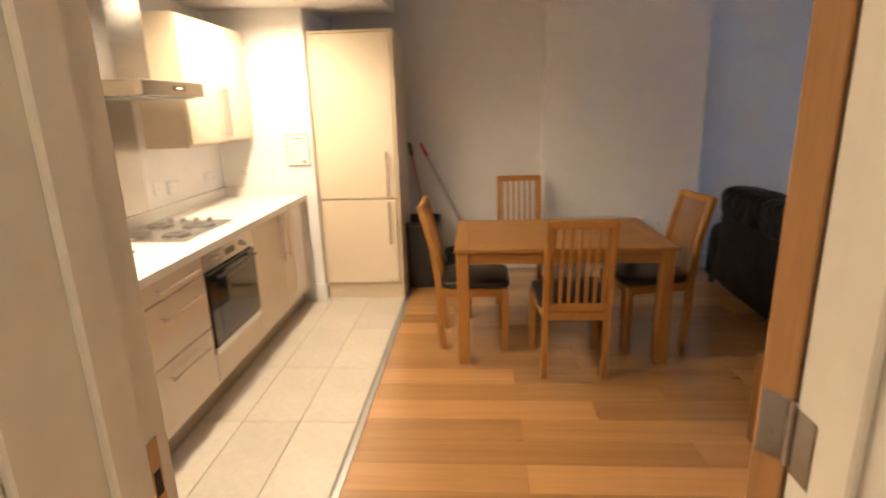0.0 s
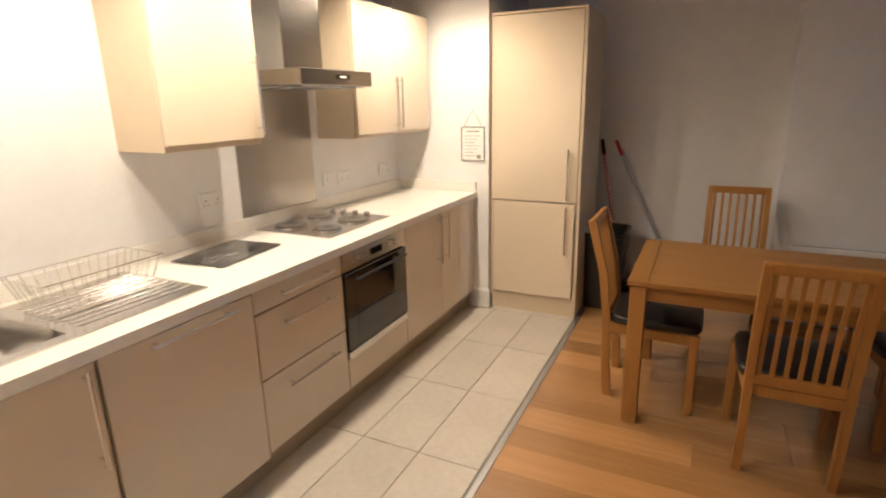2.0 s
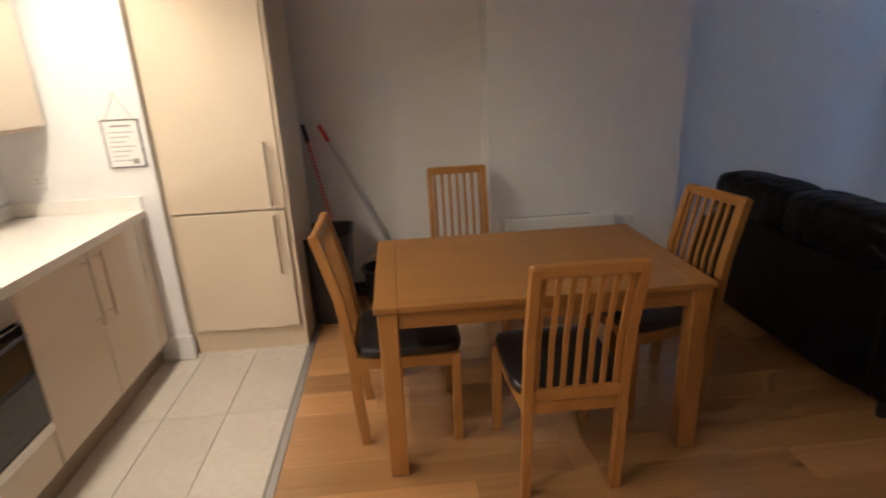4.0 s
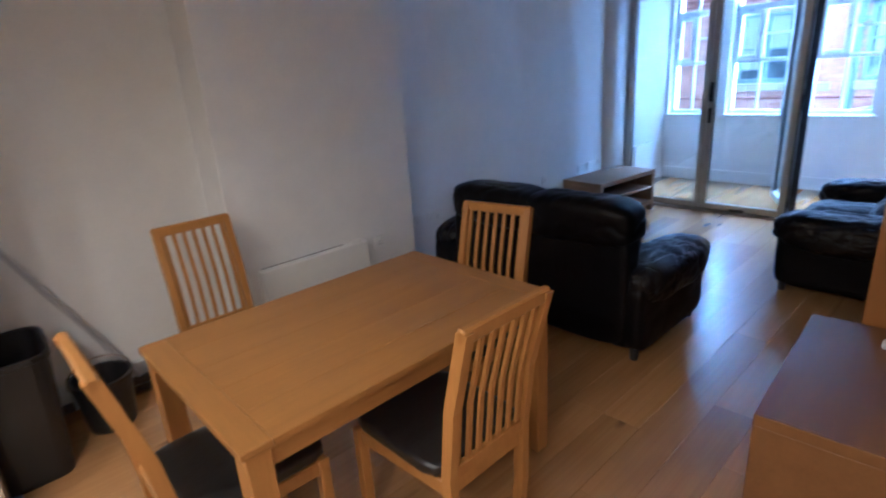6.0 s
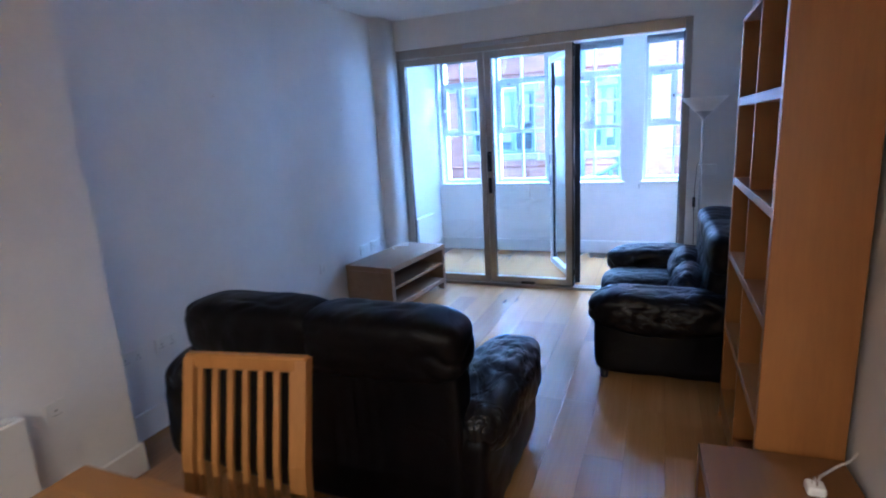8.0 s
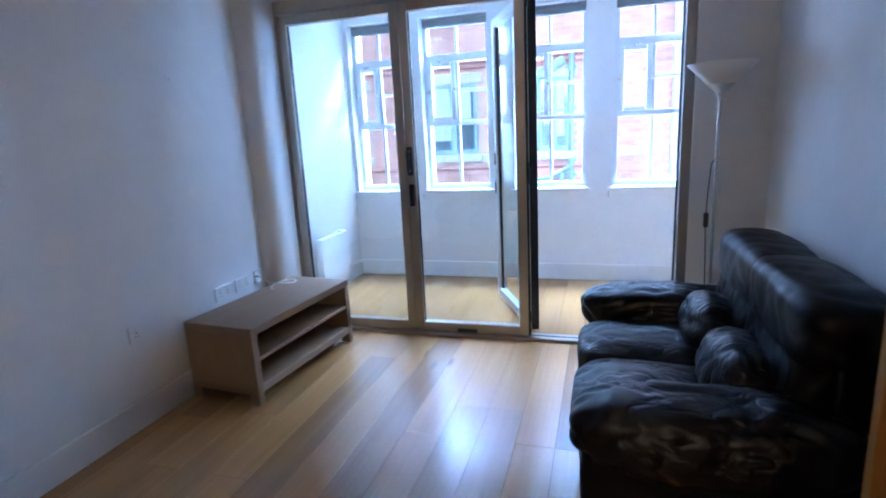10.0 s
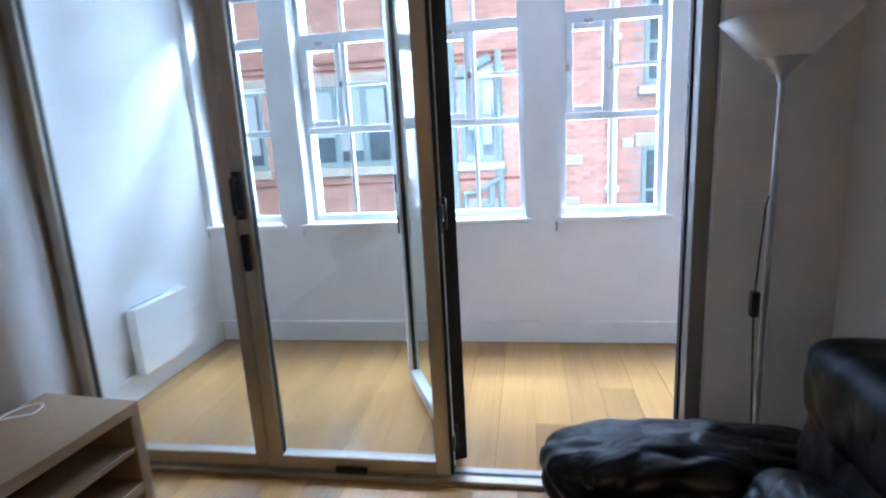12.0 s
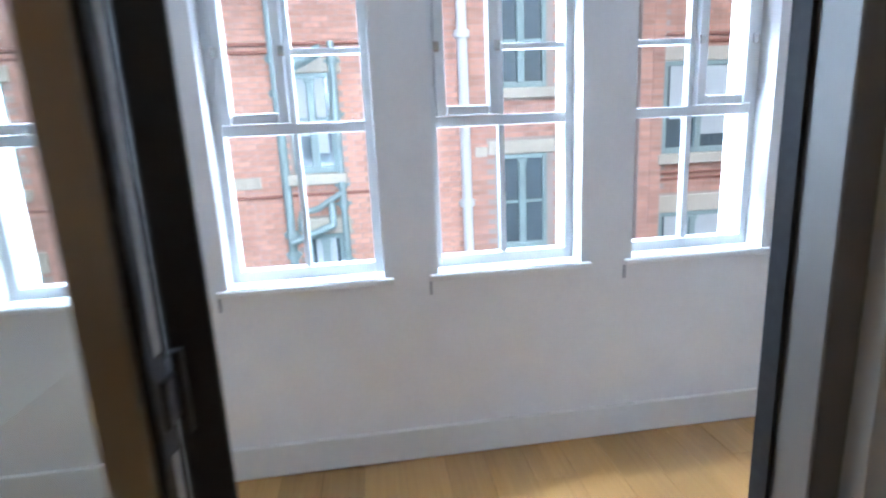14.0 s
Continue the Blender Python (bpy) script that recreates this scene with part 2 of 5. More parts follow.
UNDERLAY = material("dark_floor_joint", (0.26, 0.145, 0.06), 0.8, grain=0.1, scale=30)
OAK_TABLE = oak("oak_veneer_table", (0.30, 0.146, 0.018), "x", rough=0.36, contrast=0.6)
OAK_CHAIR = oak("oak_chair_wood", (0.36, 0.175, 0.022), "z", rough=0.36, contrast=0.6)
OAK_DOOR = oak("oak_veneer_door", (0.45, 0.245, 0.08), "z", rough=0.4)
BIRCH = oak("birch_effect_shelf", (0.32, 0.140, 0.014), "z", rough=0.42, contrast=0.4)
WALNUT = oak("brown_wood_effect_bench", (0.175, 0.083, 0.015), "x", rough=0.42, contrast=0.5)
BIRCH_X = oak("birch_effect_bench", (0.265, 0.175, 0.095), "x", rough=0.42, contrast=0.5)
LEATHER = leather("black_leather_creased", (0.0038, 0.0039, 0.0055), 0.37, 0.40, 0.34)
HIDE = leather("black_leather_taut", (0.0025, 0.0025, 0.0032), 0.40, 0.08, 0.15)
LEATHER_SEAT = material("black_leatherette_seat", (0.014, 0.013, 0.013), 0.34, grain=0.2, scale=90, bump=0.25)
ALU = material("champagne_aluminium", (0.44, 0.39, 0.32), 0.38, 0.75, grain=0.05, scale=40, stretch=(1, 1, 0.05))
SEAL = material("black_rubber_seal", (0.012, 0.012, 0.013), 0.6, grain=0.1, scale=60)
PANE = glass("window_glass")
PANE_DOOR = glass("door_glass", (0.94, 0.965, 0.96), 1.03)
UPVC = material("white_painted_steel_window", (0.74, 0.75, 0.75), 0.4, grain=0.02, scale=40, blotch=0.03)
PLASTIC = material("white_plastic", (0.78, 0.77, 0.74), 0.3, grain=0.01, scale=30)
SHADE = material("frosted_white_shade", (0.82, 0.80, 0.76), 0.35, grain=0.02, scale=20)
GREY_METAL = material("silver_painted_metal", (0.46, 0.46, 0.47), 0.35, 0.8, grain=0.04, scale=40)
PAPER = material("white_paper", (0.78, 0.77, 0.74), 0.8, grain=0.02, scale=60)
INK = material("dark_ink", (0.05, 0.05, 0.055), 0.7, grain=0.05, scale=80)
FADED_INK = material("grey_faded_ink", (0.30, 0.29, 0.28), 0.7, grain=0.1, scale=120)
RED = material("red_plastic", (0.55, 0.05, 0.06), 0.35, grain=0.05, scale=40)
PALE_METAL = material("pale_grey_tube", (0.5, 0.5, 0.53), 0.35, 0.4, grain=0.05, scale=40)
BLIND = material("grey_slat_blind", (0.30, 0.30, 0.30), 0.6, grain=0.06, scale=40)
BULB = glow("warm_bulb", (1.0, 0.66, 0.32), 200)
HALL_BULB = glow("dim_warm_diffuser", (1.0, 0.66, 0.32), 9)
BRICK = material("red_brick", (0.56, 0.30, 0.215), 0.85, grain=0.14, scale=30, blotch=0.12, bump=0.3, vary=0.12, island=0.16)
MORTAR = material("pale_mortar", (0.42, 0.33, 0.28), 0.9, grain=0.12, scale=60, bump=0.2)
STONE = material("buff_stone", (0.52, 0.46, 0.37), 0.8, grain=0.1, scale=16, blotch=0.1, bump=0.2)
GREEN = material("green_painted_joinery", (0.26, 0.325, 0.31), 0.45, grain=0.05, scale=20, blotch=0.06)
OFFICE = material("pale_blind_and_reflection", (0.50, 0.52, 0.52), 0.6, grain=0.08, scale=6, stretch=(1, 1, 8))
OFFICE_GLASS = material("dark_far_glass", (0.08, 0.10, 0.11), 0.08, grain=0.2, scale=2)
ASPHALT = material("asphalt", (0.05, 0.05, 0.052), 0.9, grain=0.2, scale=30, blotch=0.2, bump=0.3)


# ---- builders ----
def box(bm, x0, x1, y0, y1, z0, z1, bevel=0.0, m=None, seg=1):
    """A box between the given faces, with edges rounded by bevel."""
    r = bmesh.ops.create_cube(bm, size=1.0)
    vs = r["verts"]
    mat4 = Matrix.Translation(((x0 + x1) / 2, (y0 + y1) / 2, (z0 + z1) / 2)) @ Matrix.Diagonal((x1 - x0, y1 - y0, z1 - z0, 1))
    bmesh.ops.transform(bm, matrix=mat4, verts=vs)
    if bevel:
        es = list({e for v in vs for e in v.link_edges})
        out = bmesh.ops.bevel(bm, geom=es, offset=bevel, segments=seg, affect="EDGES", profile=0.5, clamp_overlap=True)
        vs = list({v for fc in out["faces"] for v in fc.verts})
    if m is not None:
        bmesh.ops.transform(bm, matrix=m, verts=vs)
    return vs


def rod(bm, a, b, r0, r1=None, n=12):
    """A tapered round bar from a to b."""
    a, b = Vector(a), Vector(b)
    d = b - a
    r = bmesh.ops.create_cone(bm, cap_ends=True, segments=n, radius1=r0, radius2=r0 if r1 is None else r1, depth=d.length)
    turn = d.to_track_quat("Z", "Y").to_matrix().to_4x4()
    bmesh.ops.transform(bm, matrix=Matrix.Translation((a + b) / 2) @ turn, verts=r["verts"])
    return r["verts"]


def path_rod(bm, pts, r, n=8):
    for a, b in zip(pts, pts[1:]):
        rod(bm, a, b, r, n=n)
    for p in pts[1:-1]:
        s = bmesh.ops.create_icosphere(bm, subdivisions=1, radius=r * 1.02)
        bmesh.ops.translate(bm, vec=p, verts=s["verts"])


def bar(bm, a, b, w, d, bevel=0.004):
    """A square bar from a to b, w wide across and d deep."""
    a, b = Vector(a), Vector(b)
    v = b - a
    turn = v.to_track_quat("Z", "Y").to_matrix().to_4x4()
    box(bm, -w / 2, w / 2, -d / 2, d / 2, -v.length / 2, v.length / 2, bevel, Matrix.Translation((a + b) / 2) @ turn)


def revolve(bm, profile, centre, n=24):
    """A turned solid: (radius, height) pairs round the vertical through centre."""
    rings = []
    for r, z in profile:
        rings.append([bm.verts.new((centre[0] + r * math.cos(2 * math.pi * k / n), centre[1] + r * math.sin(2 * math.pi * k / n), centre[2] + z)) for k in range(n)])
    for lo, hi in zip(rings, rings[1:]):
        for k in range(n):
            bm.faces.new((lo[k], lo[(k + 1) % n], hi[(k + 1) % n], hi[k]))
    for ring in (rings[0], rings[-1]):
        if profile[rings.index(ring)][0] > 0.002:
            bm.faces.new(ring)


def mesh_of(name, bm, mat, smooth=False):
    bmesh.ops.recalc_face_normals(bm, faces=bm.faces)
    me = bpy.data.meshes.new(name)
    bm.to_mesh(me)
    bm.free()
    me.materials.append(mat)
    if smooth:
        me.polygons.foreach_set("use_smooth", [True] * len(me.polygons))
    return me


def part(name, bm, mat, parent, label="", smooth=False):
    ob = new(name, mesh_of(name, bm, mat, smooth))
    ob.parent = parent
    return tagged(ob, label)


def solid(name, mat, *boxes, label="", category="", kind="", bevel=0.0, parent=None):
    bm = bmesh.new()
    for b in boxes:
        box(bm, *b, bevel)
    ob = new(name, mesh_of(name, bm, mat))
    ob.parent = parent
    return tagged(ob, label, category, kind=kind)


def pbox(name, mat, parent, *b, bevel=0.002, label="", seg=1):
    bm = bmesh.new()
    box(bm, *b, bevel, seg=seg)
    return part(name, bm, mat, parent, label)


def thing(name, at, label, category, group="", turn=0.0):
    ob = new(name)
    ob.empty_display_size = 0.1
    ob.matrix_basis = pose(at[0], at[1], at[2], 0, 0, turn)
    return tagged(ob, label, category, group)


def soft_block(bm, x0, x1, y0, y1, z0, z1, puff=0.03, cuts=7, seed=0, wrinkle=0.008, power=4.0):
    """A stuffed block: rounded like a cushion, with slight creases."""
    before = set(bm.verts)
    r = bmesh.ops.create_cube(bm, size=2.0)
    es = list({e for v in r["verts"] for e in v.link_edges})
    bmesh.ops.subdivide_edges(bm, edges=es, cuts=cuts, use_grid_fill=True)
    vs = [v for v in bm.verts if v not in before]
    c = Vector(((x0 + x1) / 2, (y0 + y1) / 2, (z0 + z1) / 2))
    h = Vector(((x1 - x0) / 2, (y1 - y0) / 2, (z1 - z0) / 2))
    small = min(h)
    for v in vs:
        p = v.co.copy()
        n = (abs(p.x) ** power + abs(p.y) ** power + abs(p.z) ** power) ** (1 / power)
        q = p / n if n > 1e-6 else p
        q = Vector((q.x, q.y, q.z))
        rounded = Vector((q.x * h.x, q.y * h.y, q.z * h.z))
        bulge = puff * (1 - abs(p.x) ** 2) * (1 - abs(p.y) ** 2) if abs(p.z) > 0.99 else 0
        rounded.z += math.copysign(bulge, p.z) if bulge else 0
        w = noise.noise(Vector((rounded.x * 5 + seed, rounded.y * 5, rounded.z * 5))) * wrinkle
        fold = abs(noise.noise(Vector((rounded.x * 9 + seed, rounded.y * 5 + 2 * noise.noise(rounded * 4), rounded.z * 6))))
        w += (min(fold, 0.25) - 0.15) * wrinkle * 3.0
        rounded += q.normalized() * w * min(1, small / 0.1)
        v.co = c + rounded


# ---- setting ----
SOUTH, NORTH, ALCOVE, BREAST = 1.93, 5.09, 5.12, 4.83
KIT, ENTRY, NIB, SIDE = -1.225, 0.70, 4.24, 2.02
DOORWALL, BIF, WIN = 6.12, 6.205, 7.73
OPEN_R, OPEN_L, HEAD = 2.33, 5.03, 2.33
BAL_L, BAL_R = 5.24, 0.95
S = dict(kind="structure")
solid("wall_west", WALL, (KIT - 0.12, KIT, ENTRY, 5.3, 0, 2.7), label="white painted kitchen wall behind the worktop", category="wall", **S)
solid("wall_nib", WALL, (KIT, -0.465, NIB, 5.3, 0, 2.7), label="white painted wall end beside the tall fridge housing", category="wall", **S)
solid("wall_north_alcove", WALL, (-0.465, 1.43, ALCOVE, 5.3, 0, 2.7), label="white painted alcove wall behind the dining table", category="wall", **S)
solid("wall_north_breast", WALL, (1.43, 2.76, BREAST, 5.3, 0, 2.7), label="white painted projecting wall with a heater", category="wall", **S)
solid("wall_north_living", WALL, (2.76, DOORWALL + 0.3, NORTH, 5.3, 0, 2.7), label="white painted living room wall with sockets", category="wall", **S)
solid("wall_east_left", WALL, (DOORWALL, BIF + 0.06, OPEN_L, NORTH, 0, 2.7), label="white painted pier beside the folding doors", category="wall", **S)
bm = bmesh.new()
arc = [(5.85 + 0.11 - 0.11 * math.sin(a), NORTH - 0.11 * math.cos(a)) for a in [math.pi / 2 * k / 10 for k in range(11)]]
ring = [(BIF - 0.052, NORTH + 0.02), (BIF - 0.052, NORTH - 0.11)] + arc + [(5.85, NORTH + 0.02)]
low, high = ([bm.verts.new((x, y, z)) for x, y in ring] for z in (0.0, 2.65))
for k in range(len(ring)):
    bm.faces.new((low[k], low[(k + 1) % len(ring)], high[(k + 1) % len(ring)], high[k]))
bm.faces.new(low)
bm.faces.new(high)
tagged(new("wall_pier", mesh_of("wall_pier", bm, WALL, True)), "white painted rounded pier in the corner by the folding doors", "wall", kind="structure")
solid("wall_east_right", WALL, (DOORWALL, BIF + 0.06, SOUTH, OPEN_R, 0, 2.7), label="white painted pier beside the folding doors", category="wall", **S)
solid("wall_east_head", WALL, (DOORWALL, BIF + 0.06, OPEN_R, OPEN_L, HEAD, 2.7), label="white painted wall above the folding doors", category="wall", **S)
solid("wall_south", WALL, (SIDE, BIF + 0.06, SOUTH - 0.12, SOUTH, 0, 2.7), label="white painted wall behind the sofa and shelves", category="wall", **S)
solid("wall_lobby", WALL, (SIDE, SIDE + 0.12, ENTRY - 0.13, SOUTH - 0.12, 0, 2.7), label="white painted side wall by the entrance", category="wall", **S)
DOOR_L, DOOR_R, DOOR_H = 0.36, 1.265, 2.06
solid("wall_entry", WALL, (KIT - 0.12, DOOR_L - 0.03, ENTRY - 0.13, ENTRY, 0, 2.7), (DOOR_R + 0.03, SIDE, ENTRY - 0.13, ENTRY, 0, 2.7),
      (DOOR_L - 0.03, DOOR_R + 0.03, ENTRY - 0.13, ENTRY, DOOR_H + 0.03, 2.7), label="white painted wall with the entrance doorway", category="wall", **S)
solid("wall_hall", WALL, (-0.5, -0.4, -1.6, ENTRY - 0.13, 0, 2.5), (1.6, 1.7, -1.6, ENTRY - 0.13, 0, 2.5), (-0.5, 1.7, -1.7, -1.6, 0, 2.5), label="white painted hallway walls", category="wall", **S)
solid("ceiling_hall", CEIL, (-0.5, 1.7, -1.7, ENTRY - 0.13, 2.5, 2.6), label="white hallway ceiling", category="ceiling", **S)
solid("ceiling", CEIL, (KIT - 0.12, BIF + 0.06, ENTRY - 0.13, 5.3, CEILING, CEILING + 0.12), label="white painted plaster ceiling", category="ceiling", **S)
solid("ceiling_bulkhead", CEIL, (KIT, 0.17, ENTRY, NIB, BULKHEAD, CEILING), (-0.465, 0.17, NIB, 4.7, BULKHEAD, CEILING), label="lowered white ceiling over the kitchen with downlights", category="ceiling", **S)
# glazed balcony room
solid("wall_balcony_left", WALL, (BIF + 0.06, 8.05, BAL_L, BAL_L + 0.12, 0, 2.7), label="white painted end wall of the glazed balcony", category="wall", **S)
solid("wall_balcony_right", WALL, (BIF + 0.06, 8.05, BAL_R - 0.12, BAL_R, 0, 2.7), label="white painted end wall of the glazed balcony", category="wall", **S)
solid("wall_balcony_inner", WALL, (BIF, BIF + 0.06, BAL_R, SOUTH, 0, 2.7), (BIF, BIF + 0.06, NORTH, BAL_L, 0, 2.7), label="white painted inner balcony wall", category="wall", **S)
solid("ceiling_balcony", CEIL, (BIF + 0.06, 8.05, BAL_R, BAL_L, 2.62, 2.74), label="white painted balcony ceiling", category="ceiling", **S)
WINDOWS = [4.935, 4.15, 3.28, 2.41, 1.535]
HALVES = [0.265, 0.32, 0.32, 0.32, 0.32]
SILL, WTOP = 0.858, 2.45
piers, edge = [], BAL_R
for c, half in zip(reversed(WINDOWS), reversed(HALVES)):
    piers.append((WIN, 8.05, edge, c - half, SILL, WTOP))
    edge = c + half
if BAL_L - edge > 0.01:
    piers.append((WIN, 8.05, edge, BAL_L, SILL, WTOP))
solid("wall_balcony_front", WALL, (WIN, 8.05, BAL_R, BAL_L, 0, SILL), label="white painted outer balcony wall below five windows", category="wall", **S)
solid("wall_balcony_head", WALL, (WIN, 8.05, BAL_R, BAL_L, WTOP, 2.7), label="white painted wall above the balcony windows", category="wall", **S)
for k, b in enumerate(piers):
    solid("wall_window_pier_%d" % (k + 1), WALL, b, label="white painted pier between the balcony windows", category="wall", **S)


def skirting(name, *boxes):
    solid(name, TRIM, *boxes, label="white painted skirting board", category="baseboard", bevel=0.004, **S)


skirting("baseboard_living", (2.76, 5.86, NORTH - 0.018, NORTH, 0, 0.15))
skirting("baseboard_breast", (1.43, 2.778, BREAST - 0.018, BREAST, 0, 0.15), (2.76, 2.778, BREAST, NORTH - 0.018, 0, 0.15), (1.412, 1.43, BREAST - 0.018, ALCOVE, 0, 0.15))
skirting("baseboard_alcove", (0.18, 1.412, ALCOVE - 0.018, ALCOVE, 0, 0.15))
skirting("baseboard_nib", (-0.60, -0.447, NIB - 0.02, NIB, 0, 0.15))
skirting("baseboard_south", (SIDE, DOORWALL, SOUTH, SOUTH + 0.018, 0, 0.15))
skirting("baseboard_balcony", (WIN - 0.02, WIN, BAL_R, BAL_L - 0.02, 0, 0.15), (BIF + 0.06, WIN, BAL_L - 0.02, BAL_L, 0, 0.15))

# floor: a dark base, oak boards running towards the windows, stone tiles along the kitchen
TILE_EDGE = 0.222
floor = solid("floor", UNDERLAY, (TILE_EDGE, 8.0, -1.7, 5.3, -0.12, -0.014), (-0.5, TILE_EDGE, -1.7, ENTRY - 0.1, -0.12, -0.014),
              label="oak board floor, boards running towards the windows", category="floor", **S)
tiled = solid("floor_tiled", GROUT, (KIT - 0.1, TILE_EDGE, ENTRY - 0.1, 5.2, -0.12, -0.004), label="beige rectangular porcelain floor tiles along the kitchen", category="floor", **S)
solid("threshold_strip", GREY_METAL, (TILE_EDGE - 0.012, TILE_EDGE + 0.018, ENTRY, 4.9, -0.01, 0.004), label="silver metal strip between tiles and boards", category="floor trim", bevel=0.002, **S)
solid("ground", ASPHALT, (-400, 400, -400, 400, -7.2, -7.0), label="dark asphalt street far below the windows", category="ground", **S)


# ---- entrance ----
def entrance_frame():
    fr = thing("door_frame", (0.7, ENTRY - 0.06, 0), "cream painted door lining with stop and steel strike plate", "door frame")
    fr["kind"] = "structure"
    y0, y1 = -0.17, 0.075
    for name, x in (("left_lining", DOOR_L - 0.7), ("right_lining", DOOR_R - 0.7)):
        s = -1 if x < 0 else 1
        bm = bmesh.new()
        box(bm, min(x, x + s * 0.03), max(x, x + s * 0.03), y0, y1, 0, DOOR_H, 0.003)
        box(bm, min(x, x - s * 0.013), max(x, x - s * 0.013), -0.055, 0.012, 0, DOOR_H - 0.013, 0.003)
        part(name.split("_")[1], bm, JAMB, fr)
        for yy0, yy1 in ((y0 - 0.018, y0 + 0.0), (y1, y1 + 0.018)):
            pbox("architrave", JAMB, fr, min(x + s * 0.008, x + s * 0.078), max(x + s * 0.008, x + s * 0.078), yy0, yy1, 0, DOOR_H + 0.07, bevel=0.006)
    bm = bmesh.new()
    box(bm, DOOR_L - 0.73, DOOR_R - 0.67, y0, y1, DOOR_H, DOOR_H + 0.03, 0.003)
    part("head", bm, JAMB, fr)
    bm = bmesh.new()
    box(bm, DOOR_L - 0.7, DOOR_L - 0.698, 0.022, 0.05, 0.97, 1.11, 0.0005)
    sp = part("strike_plate", bm, STEEL, fr, "brushed steel strike plate")
    pbox("latch_hole", DARK, sp, DOOR_L - 0.6985, DOOR_L - 0.6972, 0.029, 0.044, 1.02, 1.06, bevel=0)
    for z in (0.22, 1.10, 1.82):
        pbox("hinge_leaf", HOOD_STEEL, fr, DOOR_R - 0.7025, DOOR_R - 0.7, 0.028, 0.074, z - 0.05, z + 0.05, bevel=0.0008, label="brushed steel hinge leaf")
    return fr


def entrance_door():
    d = thing("door_1", (DOOR_R - 0.002, ENTRY + 0.022, 0.008), "oak veneered entrance door standing wide open on steel hinges", "door", turn=-50)
    d["kind"] = "structure"
    pbox("leaf", OAK_DOOR, d, -0.044, 0.0, 0.0, 0.78, 0.0, 2.03, bevel=0.002)
    for z in (0.22, 1.10, 1.82):
        bm = bmesh.new()
        box(bm, -0.040, -0.004, -0.003, 0.0, z - 0.05, z + 0.05, 0.001)
        hp = part("hinge", bm, STEEL, d, "brushed steel butt hinge")
        bm = bmesh.new()
        rod(bm, (0.004, -0.004, z - 0.05), (0.004, -0.004, z + 0.05), 0.006)
        for dz in (-0.035, -0.012, 0.012, 0.035):
            rod(bm, (-0.022, -0.0045, z + dz), (-0.022, -0.0025, z + dz), 0.004, n=8)
        part("knuckle", bm, STEEL, hp)
    bm = bmesh.new()
    rod(bm, (-0.094, 0.72, 1.0), (-0.094, 0.60, 1.0), 0.009)
    rod(bm, (-0.094, 0.72, 1.0), (-0.044, 0.72, 1.0), 0.009)
    rod(bm, (-0.052, 0.72, 1.0), (-0.044, 0.72, 1.0), 0.026, n=20)
    part("door_handle", bm, CHROME, d)
    return d


entrance_frame()
entrance_door()
# Unseen fitting added for the assumed hall lamp.
hl = thing("ceiling_light", (0.75, -0.75, 2.5), "round white hallway ceiling light, assumed and out of view", "ceiling light")
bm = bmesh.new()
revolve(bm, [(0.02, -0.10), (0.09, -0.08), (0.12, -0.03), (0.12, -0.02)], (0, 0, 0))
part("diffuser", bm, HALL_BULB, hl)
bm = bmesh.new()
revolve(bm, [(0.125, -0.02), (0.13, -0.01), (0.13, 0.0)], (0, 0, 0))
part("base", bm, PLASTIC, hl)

for x, y in DOWNLIGHTS:
    dl = thing("downlight", (x, y, BULKHEAD), "round recessed downlight with a chrome ring, lit", "downlight", "kitchen ceiling downlights")
    bm = bmesh.new()
    revolve(bm, [(0.030, -0.001), (0.032, -0.006), (0.042, -0.005), (0.044, 0.0)], (0, 0, 0), 20)
    part("ring", bm, CHROME, dl)
    bm = bmesh.new()
    revolve(bm, [(0.001, -0.002), (0.029, -0.002), (0.029, 0.0)], (0, 0, 0), 16)
    part("bulb", bm, BULB, dl)

# ---- kitchen run ----
FACE, BACK, TOP = -0.58, KIT, 0.912


def bar_handle(parent, a, b, out, mat=None, label="satin steel bar handle"):
    """A round bar handle between a and b, standing off by out."""
    a, b, out = Vector(a), Vector(b), Vector(out)
    bm = bmesh.new()
    rod(bm, a + out, b + out, 0.0065)
    for q in (a.lerp(b, 0.08), a.lerp(b, 0.92)):
        rod(bm, q, q + out, 0.005, n=8)
    return part("handle", bm, mat or CHROME, parent, label)


def base_unit(y0, y1, label, category="cabinet", top=0.869):
    u = thing("base_cabinet", (FACE, (y0 + y1) / 2, 0), label, category, "kitchen base units")
    pbox("body", CARCASS, u, BACK - FACE + 0.02, -0.022, y0 - (y0 + y1) / 2 + 0.001, y1 - (y0 + y1) / 2 - 0.001, 0.13, top, bevel=0.001)
    return u


def front(u, y0, y1, z0, z1, name="door"):
    c = u.location.y
    return pbox(name, CREAM, u, -0.02, 0.0, y0 - c + 0.002, y1 - c - 0.002, z0, z1, bevel=0.0025, seg=2)


u = base_unit(0.72, 1.392, "cream gloss sink cabinet with a slightly ajar door", "cabinet", 0.70)
d = front(u, 0.79, 1.380, 0.135, 0.862)
bar_handle(d, (0.0, 1.345 - u.location.y, 0.54), (0.0, 1.345 - u.location.y, 0.855), (0.032, 0, 0))
d.matrix_basis = Matrix.Translation((0, 0.79 - u.location.y, 0)) @ pose(0, 0, 0, 0, 0, -1.2) @ Matrix.Translation((0, -0.79 + u.location.y, 0))
u = base_unit(1.392, 1.990, "cream gloss integrated dishwasher front with a horizontal bar handle", "dishwasher")
d = front(u, 1.395, 1.988, 0.128, 0.862)
